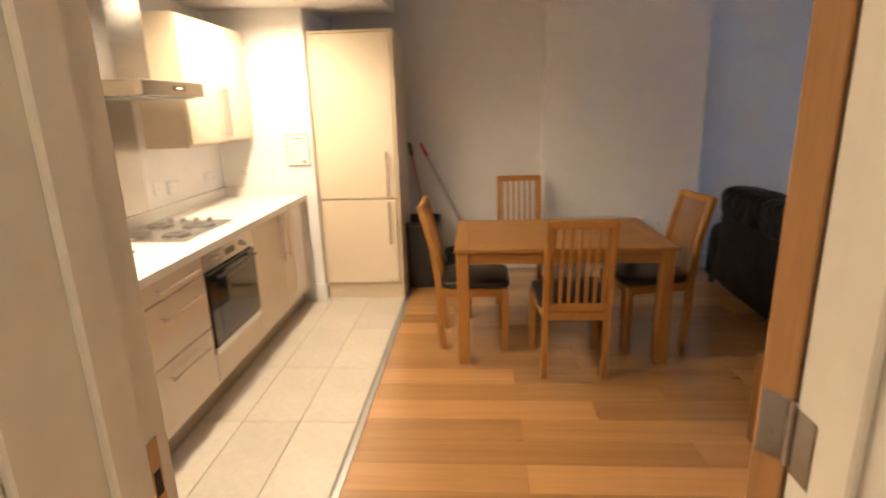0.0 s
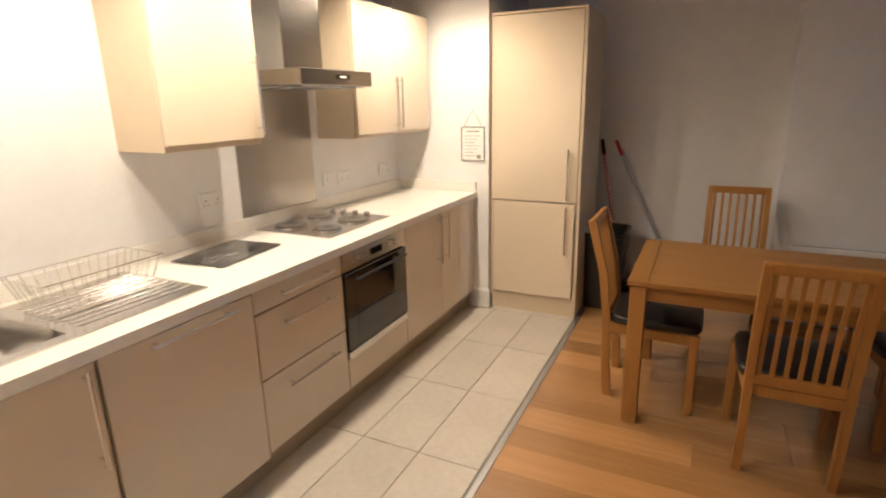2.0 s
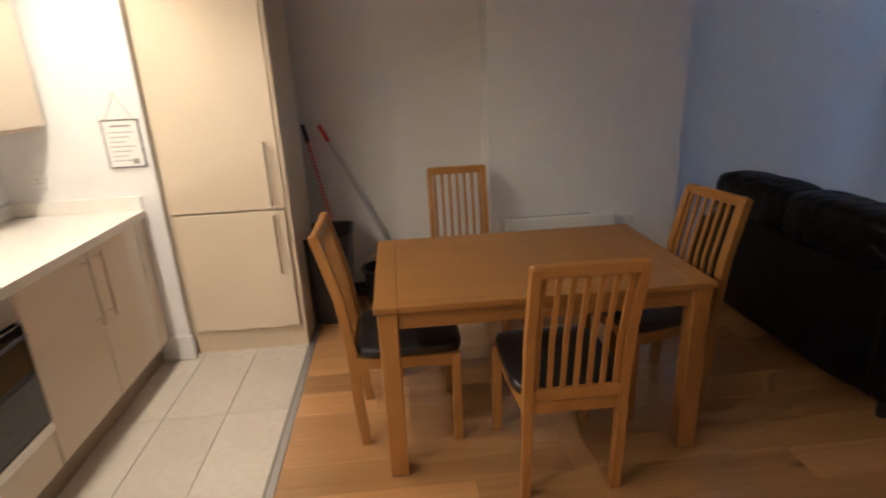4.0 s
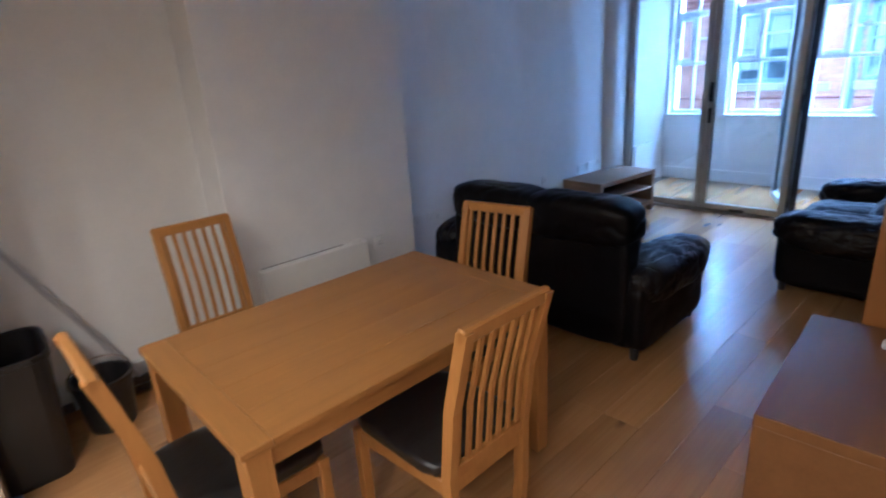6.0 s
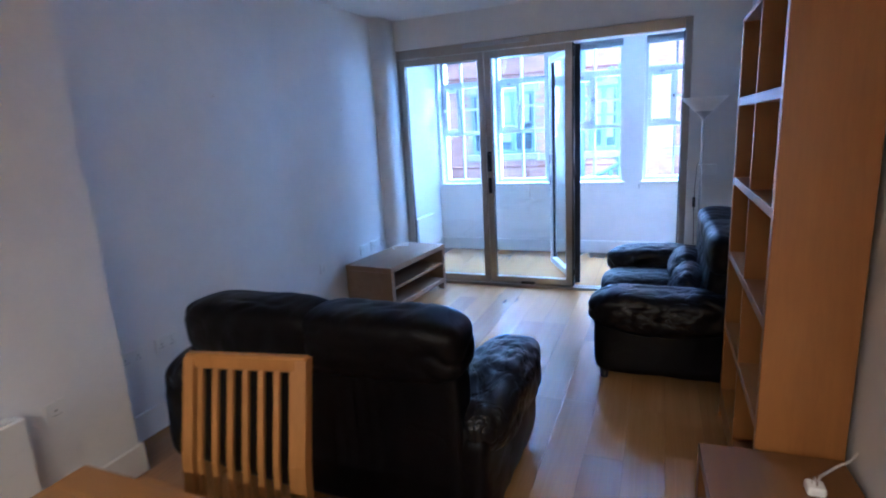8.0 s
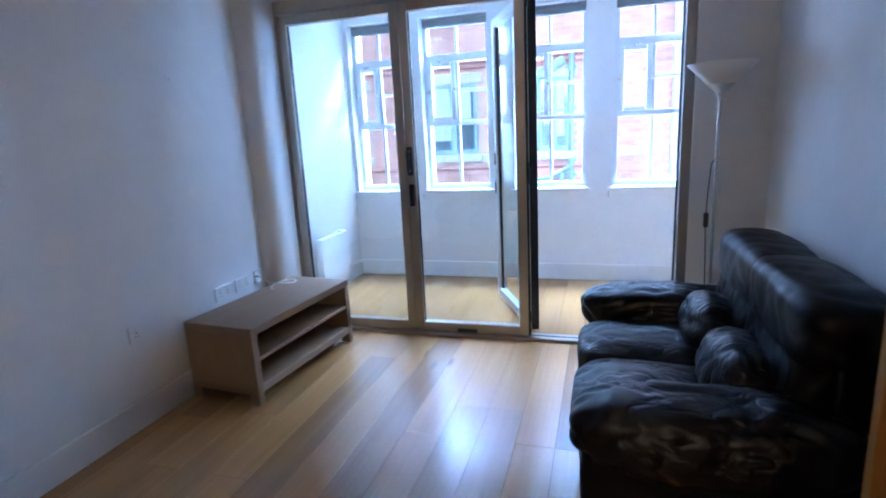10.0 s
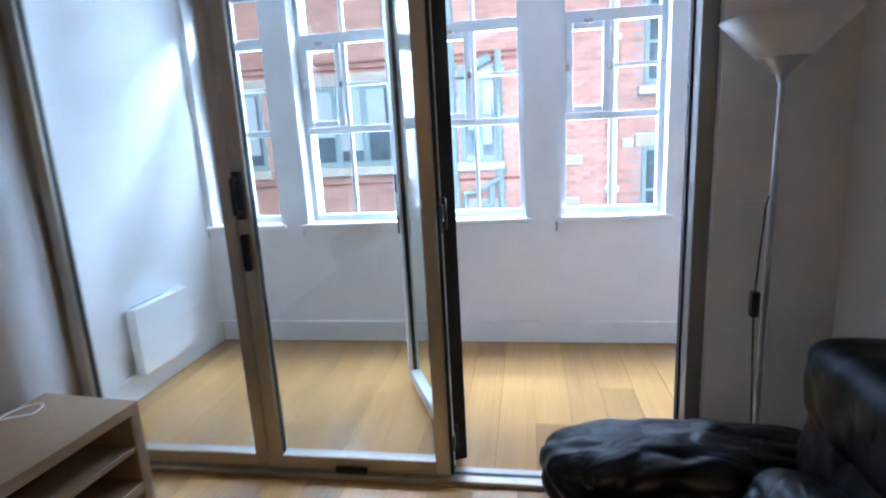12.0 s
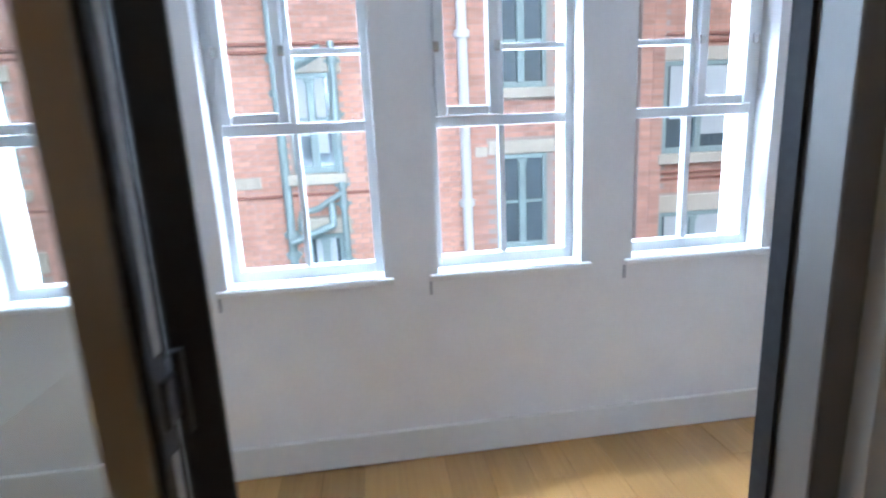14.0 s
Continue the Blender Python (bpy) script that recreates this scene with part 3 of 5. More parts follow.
bar_handle(d, (0, 1.545 - u.location.y, 0.838), (0, 1.885 - u.location.y, 0.838), (0.032, 0, 0))
d.matrix_basis = pose(0.006, 0, -0.004, 0, 0, -0.8)
u = base_unit(1.990, 2.576, "cream gloss cabinet of three drawers with bar handles", "drawer unit")
for z0, z1, hz in ((0.765, 0.862, 0.815), (0.475, 0.758, 0.685), (0.135, 0.468, 0.398)):
    d = front(u, 1.998, 2.573, z0, z1, "drawer")
    bar_handle(d, (0, 2.13 - u.location.y, hz), (0, 2.475 - u.location.y, hz), (0.032, 0, 0))
u = base_unit(3.178, 4.14, "cream gloss cabinet with two doors and upright bar handles", "cabinet")
for y0, y1, hy in ((3.183, 3.665, 3.615), (3.67, 4.135, 3.722)):
    d = front(u, y0, y1, 0.135, 0.862)
    bar_handle(d, (0, hy - u.location.y, 0.53), (0, hy - u.location.y, 0.85), (0.032, 0, 0))
pbox("end_panel", CREAM, u, -0.02, 0.0, 4.142 - u.location.y, 4.235 - u.location.y, 0.135, 0.869, bevel=0.002)

ov = thing("oven", (FACE, 2.877, 0), "built-in steel and black glass electric oven", "oven")
c = ov.location.y
pbox("body", DARK, ov, -0.55, -0.012, -0.298, 0.298, 0.15, 0.869, bevel=0.001)
pbox("control_panel", STEEL, ov, -0.012, 0.004, -0.297, 0.297, 0.765, 0.866, bevel=0.003)
dp = pbox("door", BLACK_GLASS, ov, -0.012, 0.012, -0.297, 0.297, 0.345, 0.755, bevel=0.004)
pbox("window", material("smoked_oven_glass", (0.02, 0.018, 0.016), 0.04, grain=0.05, scale=9, coat=0.4), dp, 0.0121, 0.0135, -0.21, 0.21, 0.39, 0.66, bevel=0)
bar_handle(dp, (0.01, -0.25, 0.725), (0.01, 0.25, 0.725), (0.035, 0, 0), BLACK, "black oven bar handle")
pbox("vent_trim", STEEL, ov, -0.012, 0.010, -0.297, 0.297, 0.300, 0.340, bevel=0.003)
for y in (-0.17, 0.17):
    bm = bmesh.new()
    rod(bm, (0.004, y, 0.812), (0.026, y, 0.812), 0.018, 0.016, 20)
    part("knob", bm, CHROME, ov)
pbox("clock", BLACK_GLASS, ov, 0.0042, 0.006, -0.055, 0.055, 0.795, 0.83, bevel=0)
pbox("filler_panel", CREAM, ov, -0.014, 0.0, -0.297, 0.297, 0.135, 0.295, bevel=0.002)

solid("plinth", PLINTH, (FACE - 0.07, FACE - 0.055, 0.72, 4.235, 0, 0.13), label="taupe plinth board under the kitchen units", category="plinth", kind="structure", bevel=0.001)

wt = thing("worktop", (-0.9, 2.47, 0.872), "pale stone-effect worktop with a matching upstand", "worktop")
bm = bmesh.new()
xs, ys = (KIT + 0.9, -0.208, 0.188, 0.348), (0.71 - 2.47, 0.948 - 2.47, 1.402 - 2.47, NIB - 2.47)
grid = [[bm.verts.new((x, y, 0.04)) for y in ys] for x in xs]
sheet = [bm.faces.new((grid[i][j], grid[i + 1][j], grid[i + 1][j + 1], grid[i][j + 1])) for i in range(3) for j in range(3) if (i, j) != (1, 1)]
under = bmesh.ops.extrude_face_region(bm, geom=sheet, use_keep_orig=True)
bmesh.ops.translate(bm, vec=(0, 0, -0.04), verts=[v for v in under["geom"] if isinstance(v, bmesh.types.BMVert)])
part("slab", bm, COUNTER, wt)
pbox("upstand", COUNTER, wt, KIT + 0.9, KIT + 0.918, 0.71 - 2.47, NIB - 2.47, 0.04, 0.115, bevel=0.002)
pbox("end_upstand", COUNTER, wt, KIT + 0.918, -0.56 + 0.9, NIB - 0.018 - 2.47, NIB - 2.47, 0.04, 0.115, bevel=0.002)
solid("splashback", STEEL_UP, (KIT, KIT + 0.006, 2.603, 3.20, TOP + 0.002, 1.68), label="brushed steel splashback sheet behind the hob", category="splashback")


def wall_unit(y0, y1, z0, z1, label):
    u = thing("wall_cabinet", (KIT, (y0 + y1) / 2, z0), label, "cabinet", "kitchen wall cabinets")
    h = (y1 - y0) / 2
    pbox("body", CARCASS, u, 0.0, 0.285, -h, h, 0.0, z1 - z0, bevel=0.001, label="beige carcass side")
    return u


u = wall_unit(1.988, 2.508, 1.392, 2.14, "cream gloss single-door wall cabinet with beige sides")
d = pbox("door", CREAM, u, 0.287, 0.307, -0.257, 0.257, 0.025, 0.742, bevel=0.0025, seg=2)
bar_handle(d, (0.307, 0.225, 0.045), (0.307, 0.225, 0.385), (0.03, 0, 0))
u = wall_unit(3.272, 4.195, 1.36, 2.145, "cream gloss double-door wall cabinet with beige sides")
for s in (-1, 1):
    d = pbox("door", CREAM, u, 0.287, 0.307, min(s * 0.002, s * 0.459), max(s * 0.002, s * 0.459), 0.018, 0.780, bevel=0.0025, seg=2)
    bar_handle(d, (0.307, s * 0.03 - 0.005, 0.04), (0.307, s * 0.03 - 0.005, 0.37), (0.03, 0, 0))

# cooker hood
hd = thing("cooker_hood", (KIT, 2.95, 1.656), "brushed steel chimney cooker hood", "cooker hood")
bm = bmesh.new()
box(bm, 0.0, 0.435, -0.30, 0.30, 0.0, 0.08, 0.004)
part("canopy", bm, HOOD_STEEL, hd)
pbox("underside", GREY_METAL, hd, 0.03, 0.40, -0.26, 0.26, -0.008, 0.0, bevel=0.002)
bm = bmesh.new()
box(bm, 0.0, 0.21, -0.155, 0.155, 0.082, 0.652, 0.006, seg=2)
part("chimney", bm, HOOD_STEEL, hd)
pbox("control_strip", BLACK_GLASS, hd, 0.4352, 0.4365, -0.03, 0.09, 0.032, 0.055, bevel=0)
pbox("control_light", PLASTIC, hd, 0.4367, 0.438, 0.0, 0.055, 0.038, 0.049, bevel=0)

# hob
hb = thing("hob", (-0.945, 2.936, TOP), "steel hob with four dark electric plates and knobs", "hob")
pbox("tray", STEEL, hb, -0.25, 0.25, -0.285, 0.285, 0.0, 0.008, bevel=0.003)
for x, y, r in ((-0.12, -0.15, 0.09), (0.12, -0.14, 0.075), (-0.12, 0.10, 0.075), (0.12, 0.10, 0.09)):
    bm = bmesh.new()
    revolve(bm, [(r, 0.008), (r, 0.016), (r * 0.9, 0.019), (r * 0.35, 0.019), (r * 0.3, 0.017), (0.001, 0.017)], (x, y, 0), 28)
    pl = part("hotplate", bm, HOTPLATE, hb)
    bm = bmesh.new()
    revolve(bm, [(r + 0.006, 0.008), (r + 0.006, 0.013), (r, 0.014)], (x, y, 0), 28)
    part("rim", bm, CHROME, pl)
for k in range(4):
    bm = bmesh.new()
    revolve(bm, [(0.019, 0.008), (0.017, 0.03), (0.001, 0.032)], (-0.14 + 0.085 * k, 0.245, 0), 16)
    part("knob", bm, CHROME, hb)

# glass worktop saver
bd = thing("chopping_board", (-0.968, 2.25, TOP), "black and grey mottled glass chopping board", "chopping board", turn=6)
MOTTLE = material("mottled_black_glass", (0.055, 0.053, 0.050), 0.16, grain=2.6, scale=13, stretch=(2.2, 0.6, 1), coat=0.15)
pbox("plate", MOTTLE, bd, -0.14, 0.145, -0.19, 0.195, 0.004, 0.010, bevel=0.002)
for sx in (-0.12, 0.12):
    for sy in (-0.17, 0.17):
        bm = bmesh.new()
        rod(bm, (sx, sy, 0), (sx, sy, 0.004), 0.008)
        part("foot", bm, BLACK, bd)

# sink with drainer
sk = thing("sink", (-0.905, 1.42, TOP), "stainless steel sink with one and a half bowls and ribbed drainer", "sink")
bm = bmesh.new()
box(bm, -0.245, 0.245, -0.02, 0.455, 0.0, 0.006, 0.002)
box(bm, -0.245, -0.205, -0.52, -0.02, 0.0, 0.006)
box(bm, 0.195, 0.245, -0.52, -0.02, 0.0, 0.006)
box(bm, -0.205, 0.195, -0.52, -0.47, 0.0, 0.006)
part("rim", bm, STEEL, sk)
for y0, y1 in ((-0.335, -0.02), (-0.47, -0.352)):
    bm = bmesh.new()
    n = 28
    rings = []
    for inset, z in ((0.0, 0.006), (0.004, -0.004), (0.010, -0.08), (0.018, -0.135), (0.05, -0.15)):
        ring = []
        for k in range(n):
            a = 2 * math.pi * k / n
            ca, sa = math.cos(a), math.sin(a)
            sx = math.copysign(abs(ca) ** 0.45, ca) * (0.2 - inset)
            sy = math.copysign(abs(sa) ** 0.45, sa) * ((y1 - y0) / 2 - inset)
            ring.append(bm.verts.new((-0.005 + sx, (y0 + y1) / 2 + sy, z)))
        rings.append(ring)
    for lo, hi in zip(rings, rings[1:]):
        for k in range(n):
            bm.faces.new((lo[k], lo[(k + 1) % n], hi[(k + 1) % n], hi[k]))
    bm.faces.new(rings[-1])
    bw = part("bowl", bm, STEEL, sk, smooth=True)
    bm = bmesh.new()
    rod(bm, (0, (y0 + y1) / 2, -0.15), (0, (y0 + y1) / 2, -0.146), 0.03, n=20)
    part("waste", bm, CHROME, bw)
pbox("bowl_bridge", STEEL, sk, -0.205, 0.195, -0.352, -0.335, 0.0, 0.006, bevel=0.001)
for k in range(9):
    x = -0.17 + 0.042 * k
    bm = bmesh.new()
    box(bm, x - 0.009, x + 0.009, 0.03, 0.44, 0.0055, 0.010, 0.0035)
    part("drainer_rib", bm, STEEL, sk)

# wire dish rack on the drainer
rk = thing("dish_rack", (-0.95, 1.615, TOP + 0.012), "chrome wire dish rack standing on the drainer", "dish rack")
W0, W1, L0, L1, HT = -0.12, 0.12, -0.20, 0.22, 0.115
for name, k, z in (("top_rim", 1.0, HT), ("base_rim", 0.82, 0.004)):
    bm = bmesh.new()
    path_rod(bm, [(W0 * k, L0 * k, z), (W1 * k, L0 * k, z), (W1 * k, L1 * k, z), (W0 * k, L1 * k, z), (W0 * k, L0 * k, z)], 0.0022, 6)
    part(name, bm, CHROME, rk)
for k in range(11):
    y = L0 + (L1 - L0) * (k + 0.5) / 11
    bm = bmesh.new()
    path_rod(bm, [(W0, y, HT), (W0 * 0.82, y * 0.82, 0.004), (W1 * 0.82, y * 0.82, 0.004), (W1, y, HT)], 0.0014, 5)
    part("wire", bm, CHROME, rk)
for k in range(6):
    x = W0 + (W1 - W0) * (k + 0.5) / 6
    bm = bmesh.new()
    path_rod(bm, [(x, L0, HT), (x * 0.82, L0 * 0.82, 0.004), (x * 0.82, L1 * 0.82, 0.004), (x, L1, HT)], 0.0014, 5)
    part("wire", bm, CHROME, rk)


def socket(at, turn, w=0.146, label="white plastic double wall socket"):
    """A wall socket or switch plate, its back on local y = 0, facing -y."""
    s = thing("wall_socket", at, label, "socket", turn=turn)
    pbox("plate", PLASTIC, s, -w / 2, w / 2, -0.009, 0, -0.043, 0.043, bevel=0.003, seg=2)
    for k in ((-0.036, 0.036) if w > 0.1 else (0,)):
        pbox("switch", PLASTIC, s, k - 0.006, k + 0.006, -0.013, -0.009, 0.012, 0.032, bevel=0.001)
        bm = bmesh.new()
        box(bm, k - 0.003, k + 0.003, -0.0096, -0.0088, 0.0, 0.008)
        box(bm, k - 0.014, k - 0.007, -0.0096, -0.0088, -0.018, -0.014)
        box(bm, k + 0.007, k + 0.014, -0.0096, -0.0088, -0.018, -0.014)
        part("pin_hole", bm, DARK, s)
    return s


socket((KIT, 2.41, 1.115), 90)
socket((KIT, 3.325, 1.10), 90, 0.086, "white plastic single wall socket")
socket((KIT, 3.51, 1.088), 90)
socket((KIT, 4.015, 1.087), 90)
socket((-1.05, NIB, 1.10), 0, 0.086, "white plastic switch plate above the worktop end")
socket((2.985, NORTH, 0.465), 0)
socket((3.205, NORTH, 0.468), 0)
socket((4.745, NORTH, 0.495), 0, 0.086, "white plastic single wall socket")
socket((5.417, NORTH, 0.505), 0)
socket((5.608, NORTH, 0.507), 0)
socket((5.775, NORTH, 0.512), 0, 0.086, "white plastic aerial socket plate with a cable")
sw = thing("light_switch", (DOORWALL, 2.185, 1.118), "white plastic double light switch on the pier", "light switch", turn=-90)
pbox("plate", PLASTIC, sw, -0.073, 0.073, -0.009, 0, -0.043, 0.043, bevel=0.003, seg=2)
for k in (-0.03, 0.03):
    pbox("rocker", PLASTIC, sw, k - 0.012, k + 0.012, -0.0125, -0.009, -0.02, 0.02, bevel=0.0015)

# notice hanging by a cord
sg = thing("hanging_notice", (-0.585, NIB, 1.264), "framed white printed notice hanging by a cord from a nail", "notice")
pbox("board", PAPER, sg, -0.086, 0.086, -0.010, -0.004, -0.118, 0.118, bevel=0)
bm = bmesh.new()
for b in ((-0.09, 0.09, -0.013, -0.003, 0.118, 0.122), (-0.09, 0.09, -0.013, -0.003, -0.122, -0.118), (-0.091, -0.0872, -0.013, -0.003, -0.122, 0.122), (0.0872, 0.091, -0.013, -0.003, -0.122, 0.122)):
    box(bm, *b)
part("frame", bm, INK, sg)
bm = bmesh.new()
box(bm, -0.05, 0.05, -0.0108, -0.0102, 0.085, 0.095)
for k in range(7):
    w = 0.062 - 0.012 * ((k * 7) % 3)
    box(bm, -0.066, -0.066 + 2 * w, -0.0108, -0.0102, 0.056 - 0.024 * k, 0.060 - 0.024 * k)
box(bm, 0.03, 0.062, -0.0108, -0.0102, -0.105, -0.078)
part("print", bm, FADED_INK, sg)
bm = bmesh.new()
path_rod(bm, [(-0.07, -0.006, 0.12), (0.0, -0.006, 0.245), (0.07, -0.006, 0.12)], 0.0010, 5)
part("cord", bm, INK, sg)
bm = bmesh.new()
rod(bm, (0, 0, 0.246), (0, -0.016, 0.248), 0.003, n=8)
part("nail", bm, STEEL, sg)

# fridge housing
fg = thing("fridge_freezer", (-0.13, 4.29, 0), "tall cream gloss integrated fridge freezer housing, doors slightly out of line", "fridge freezer")
pbox("body", CARCASS, fg, -0.322, 0.312, 0.0, 0.58, 0.0, 2.125, bevel=0.001)
pbox("top_panel", CARCASS, fg, -0.325, 0.33, -0.02, 0.58, 2.125, 2.143, bevel=0.001)
pbox("side_panel", CARCASS, fg, 0.314, 0.333, -0.02, 0.60, 0.0, 2.125, bevel=0.002, label="taupe side panel")
pbox("side_trim", CARCASS, fg, -0.33, -0.316, -0.006, 0.2, 0.10, 2.125, bevel=0.001)
up = pbox("door", CREAM, fg, -0.318, 0.308, -0.022, -0.002, 0.862, 2.12, bevel=0.003, seg=2, label="upper fridge door")
lo = pbox("door", CREAM, fg, -0.30, 0.300, -0.030, -0.008, 0.148, 0.852, bevel=0.003, seg=2, label="lower freezer door set slightly askew")
bar_handle(up, (0.245, -0.022, 0.885), (0.245, -0.022, 1.235), (0, -0.032, 0))
bar_handle(lo, (0.245, -0.030, 0.49), (0.245, -0.030, 0.835), (0, -0.032, 0))
pbox("kickboard", PLINTH, fg, -0.32, 0.312, 0.03, 0.045, 0.0, 0.143, bevel=0.001)


# ---- dining ----
tb = thing("dining_table", (1.335, 3.482, 0), "oak dining table with square legs and a planked top", "table")
TL, TW = 0.648, 0.42
for k in range(5):
    y0 = -TW + 2 * TW * k / 5
    pbox("top_board", OAK_TABLE, tb, -TL + 0.09, TL - 0.09, y0 + 0.0003, y0 + 2 * TW / 5 - 0.0003, 0.722, 0.745, bevel=0.0008)
for s in (-1, 1):
    pbox("breadboard_end", oak("oak_veneer_end", (0.30, 0.146, 0.018), "y", rough=0.36, contrast=0.6), tb, min(s * TL, s * (TL - 0.0895)), max(s * TL, s * (TL - 0.0895)), -TW, TW, 0.721, 0.746, bevel=0.003)
    pbox("apron", OAK_TABLE, tb, -TL + 0.08, TL - 0.08, min(s * (TW - 0.03), s * (TW - 0.052)), max(s * (TW - 0.03), s * (TW - 0.052)), 0.645, 0.722, bevel=0.002)
    pbox("end_apron", OAK_TABLE, tb, min(s * (TL - 0.03), s * (TL - 0.052)), max(s * (TL - 0.03), s * (TL - 0.052)), -TW + 0.08, TW - 0.08, 0.645, 0.722, bevel=0.002)
    for q in (-1, 1):
        pbox("leg", OAK_CHAIR, tb, min(s * (TL - 0.012), s * (TL - 0.085)), max(s * (TL - 0.012), s * (TL - 0.085)), min(q * (TW - 0.012), q * (TW - 0.085)), max(q * (TW - 0.012), q * (TW - 0.085)), 0, 0.722, bevel=0.004)


def dining_chair():
    """A slatted chair; its back on local -y, its seat towards +y."""
    c = thing("dining_chair", (0, 0, 0), "oak dining chair with slatted back and black padded seat", "chair", "chairs round the table")
    wb, wf = 0.172, 0.20
    for s in (-1, 1):
        bm = bmesh.new()
        pts = [(-0.17, 0.0), (-0.19, 0.22), (-0.195, 0.45), (-0.225, 0.69), (-0.295, 0.962)]
        for (ya, za), (yb, zb) in zip(pts, pts[1:]):
            v = [bm.verts.new((s * wb + dx, y + dy, z)) for y, z in ((ya, za), (yb, zb)) for dx, dy in ((-0.016, -0.02), (0.016, -0.02), (0.016, 0.02), (-0.016, 0.02))]
            for k in range(4):
                bm.faces.new((v[k], v[(k + 1) % 4], v[4 + (k + 1) % 4], v[4 + k]))
            bm.faces.new(v[:4])
            bm.faces.new(v[4:])
        bmesh.ops.remove_doubles(bm, verts=bm.verts, dist=0.0005)
        part("back_leg", bm, OAK_CHAIR, c)
        bm = bmesh.new()
        box(bm, s * wf - 0.019, s * wf + 0.019, 0.215, 0.253, 0, 0.43, 0.004)
        part("leg", bm, OAK_CHAIR, c)
        bm = bmesh.new()
        bar(bm, (s * (wb + 0.006), -0.175, 0.40), (s * wf, 0.22, 0.40), 0.02, 0.055)
        part("side_rail", bm, OAK_CHAIR, c)
    pbox("front_rail", OAK_CHAIR, c, -wf + 0.018, wf - 0.018, 0.225, 0.245, 0.372, 0.43, bevel=0.003)
    pbox("back_rail", OAK_CHAIR, c, -wb + 0.014, wb - 0.014, -0.200, -0.180, 0.372, 0.425, bevel=0.003)
    bm = bmesh.new()
    bar(bm, (-wb - 0.016, -0.292, 0.950), (wb + 0.016, -0.292, 0.950), 0.03, 0.046, 0.006)
    part("top_rail", bm, OAK_CHAIR, c)
    bm = bmesh.new()
    bar(bm, (-wb + 0.012, -0.198, 0.452), (wb - 0.012, -0.198, 0.452), 0.024, 0.045, 0.004)
    part("lower_rail", bm, OAK_CHAIR, c)
    for k in range(7):
        x = -wb + 0.03 + (2 * wb - 0.06) * k / 6
        bm = bmesh.new()
        p = [(x, -0.198, 0.465), (x, -0.222, 0.68), (x, -0.287, 0.939)]
        for a, b in zip(p, p[1:]):
            bar(bm, a, b, 0.017, 0.012, 0)
        part("slat", bm, OAK_CHAIR, c)
    bm = bmesh.new()
    soft_block(bm, -0.212, 0.212, -0.175, 0.265, 0.428, 0.478, 0.008, 6, 3, 0.002, 8.0)
    part("seat", bm, LEATHER_SEAT, c, "black leatherette seat pad", smooth=True)
    return c


chair = dining_chair()
chair.matrix_basis = pose(1.378, 3.08, 0, 0, 0, 0)
copy_thing(chair, pose(0.765, 3.475, 0, 0, 0, -90))
copy_thing(chair, pose(1.185, 4.37, 0, 0, 0, 180))
copy_thing(chair, pose(1.975, 3.53, 0, 0, 0, 100))

# ---- living room ----


def bench(name, at, label, w=1.06, d=0.50, h=0.45, mat=None):
    """A low two-bay media bench; its open front on local -y."""
    b = thing(name, at, label, "tv bench")
    mat = mat or BIRCH_X
    t = 0.045
    pbox("top", mat, b, -w / 2, w / 2, -d / 2, d / 2, h - t, h, bevel=0.002)
    for s in (-1, 1):
        pbox("side", mat, b, min(s * w / 2, s * (w / 2 - t)), max(s * w / 2, s * (w / 2 - t)), -d / 2, d / 2, 0.06, h - t, bevel=0.002)
        for q in (-1, 1):
            pbox("foot", mat, b, min(s * w / 2, s * (w / 2 - t)), max(s * w / 2, s * (w / 2 - t)), min(q * d / 2, q * (d / 2 - 0.06)), max(q * d / 2, q * (d / 2 - 0.06)), 0.0, 0.06, bevel=0.002)
    pbox("bottom", mat, b, -w / 2 + t, w / 2 - t, -d / 2, d / 2, 0.07, 0.07 + t, bevel=0.002)
    pbox("shelf", mat, b, -w / 2 + t, w / 2 - t, -d / 2 + 0.006, d / 2, 0.25, 0.272, bevel=0.002)
    pbox("back_panel", mat, b, -w / 2 + t, w / 2 - t, d / 2 - 0.01, d / 2 - 0.002, 0.115, h - t, bevel=0)
    return b


tvb = bench("tv_bench", (5.505, 4.785, 0), "pale wood-effect tv bench with one open shelf", w=0.98, d=0.47)
tvb.matrix_basis = pose(5.505, 4.785, 0, 0, 0, -5)
b2 = bench("low_bench", (2.575, 2.145, 0), "wood-effect low bench beside the tall shelves", w=0.95, d=0.42, mat=WALNUT)
b2.matrix_basis = pose(2.575, 2.145, 0, 0, 0, 183)

# tall open shelves
sh = thing("shelving_unit", (3.60, SOUTH + 0.02, 0), "tall birch-effect open shelving unit, empty", "shelves")
WD, DP, HH = 1.05, 0.255, 1.97
for s in (-1, 1):
    pbox("side", BIRCH, sh, min(s * WD / 2, s * (WD / 2 - 0.036)), max(s * WD / 2, s * (WD / 2 - 0.036)), 0, DP, 0, HH, bevel=0.002)
for k in range(6):
    z = 0.14 + 0.366 * k
    pbox("shelf", BIRCH, sh, -WD / 2 + 0.036, WD / 2 - 0.036, 0, DP - 0.001, z - 0.018 if k else 0.05, min(z + 0.018, HH), bevel=0.002)
for k in range(5):
    z = 0.14 + 0.366 * k
    pbox("divider", BIRCH, sh, -0.010, 0.010, 0, DP - 0.002, z + 0.018, z + 0.348, bevel=0.001)
pbox("back_panel", BIRCH, sh, -WD / 2 + 0.036, WD / 2 - 0.036, -0.006, 0.0, 0.05, HH, bevel=0)

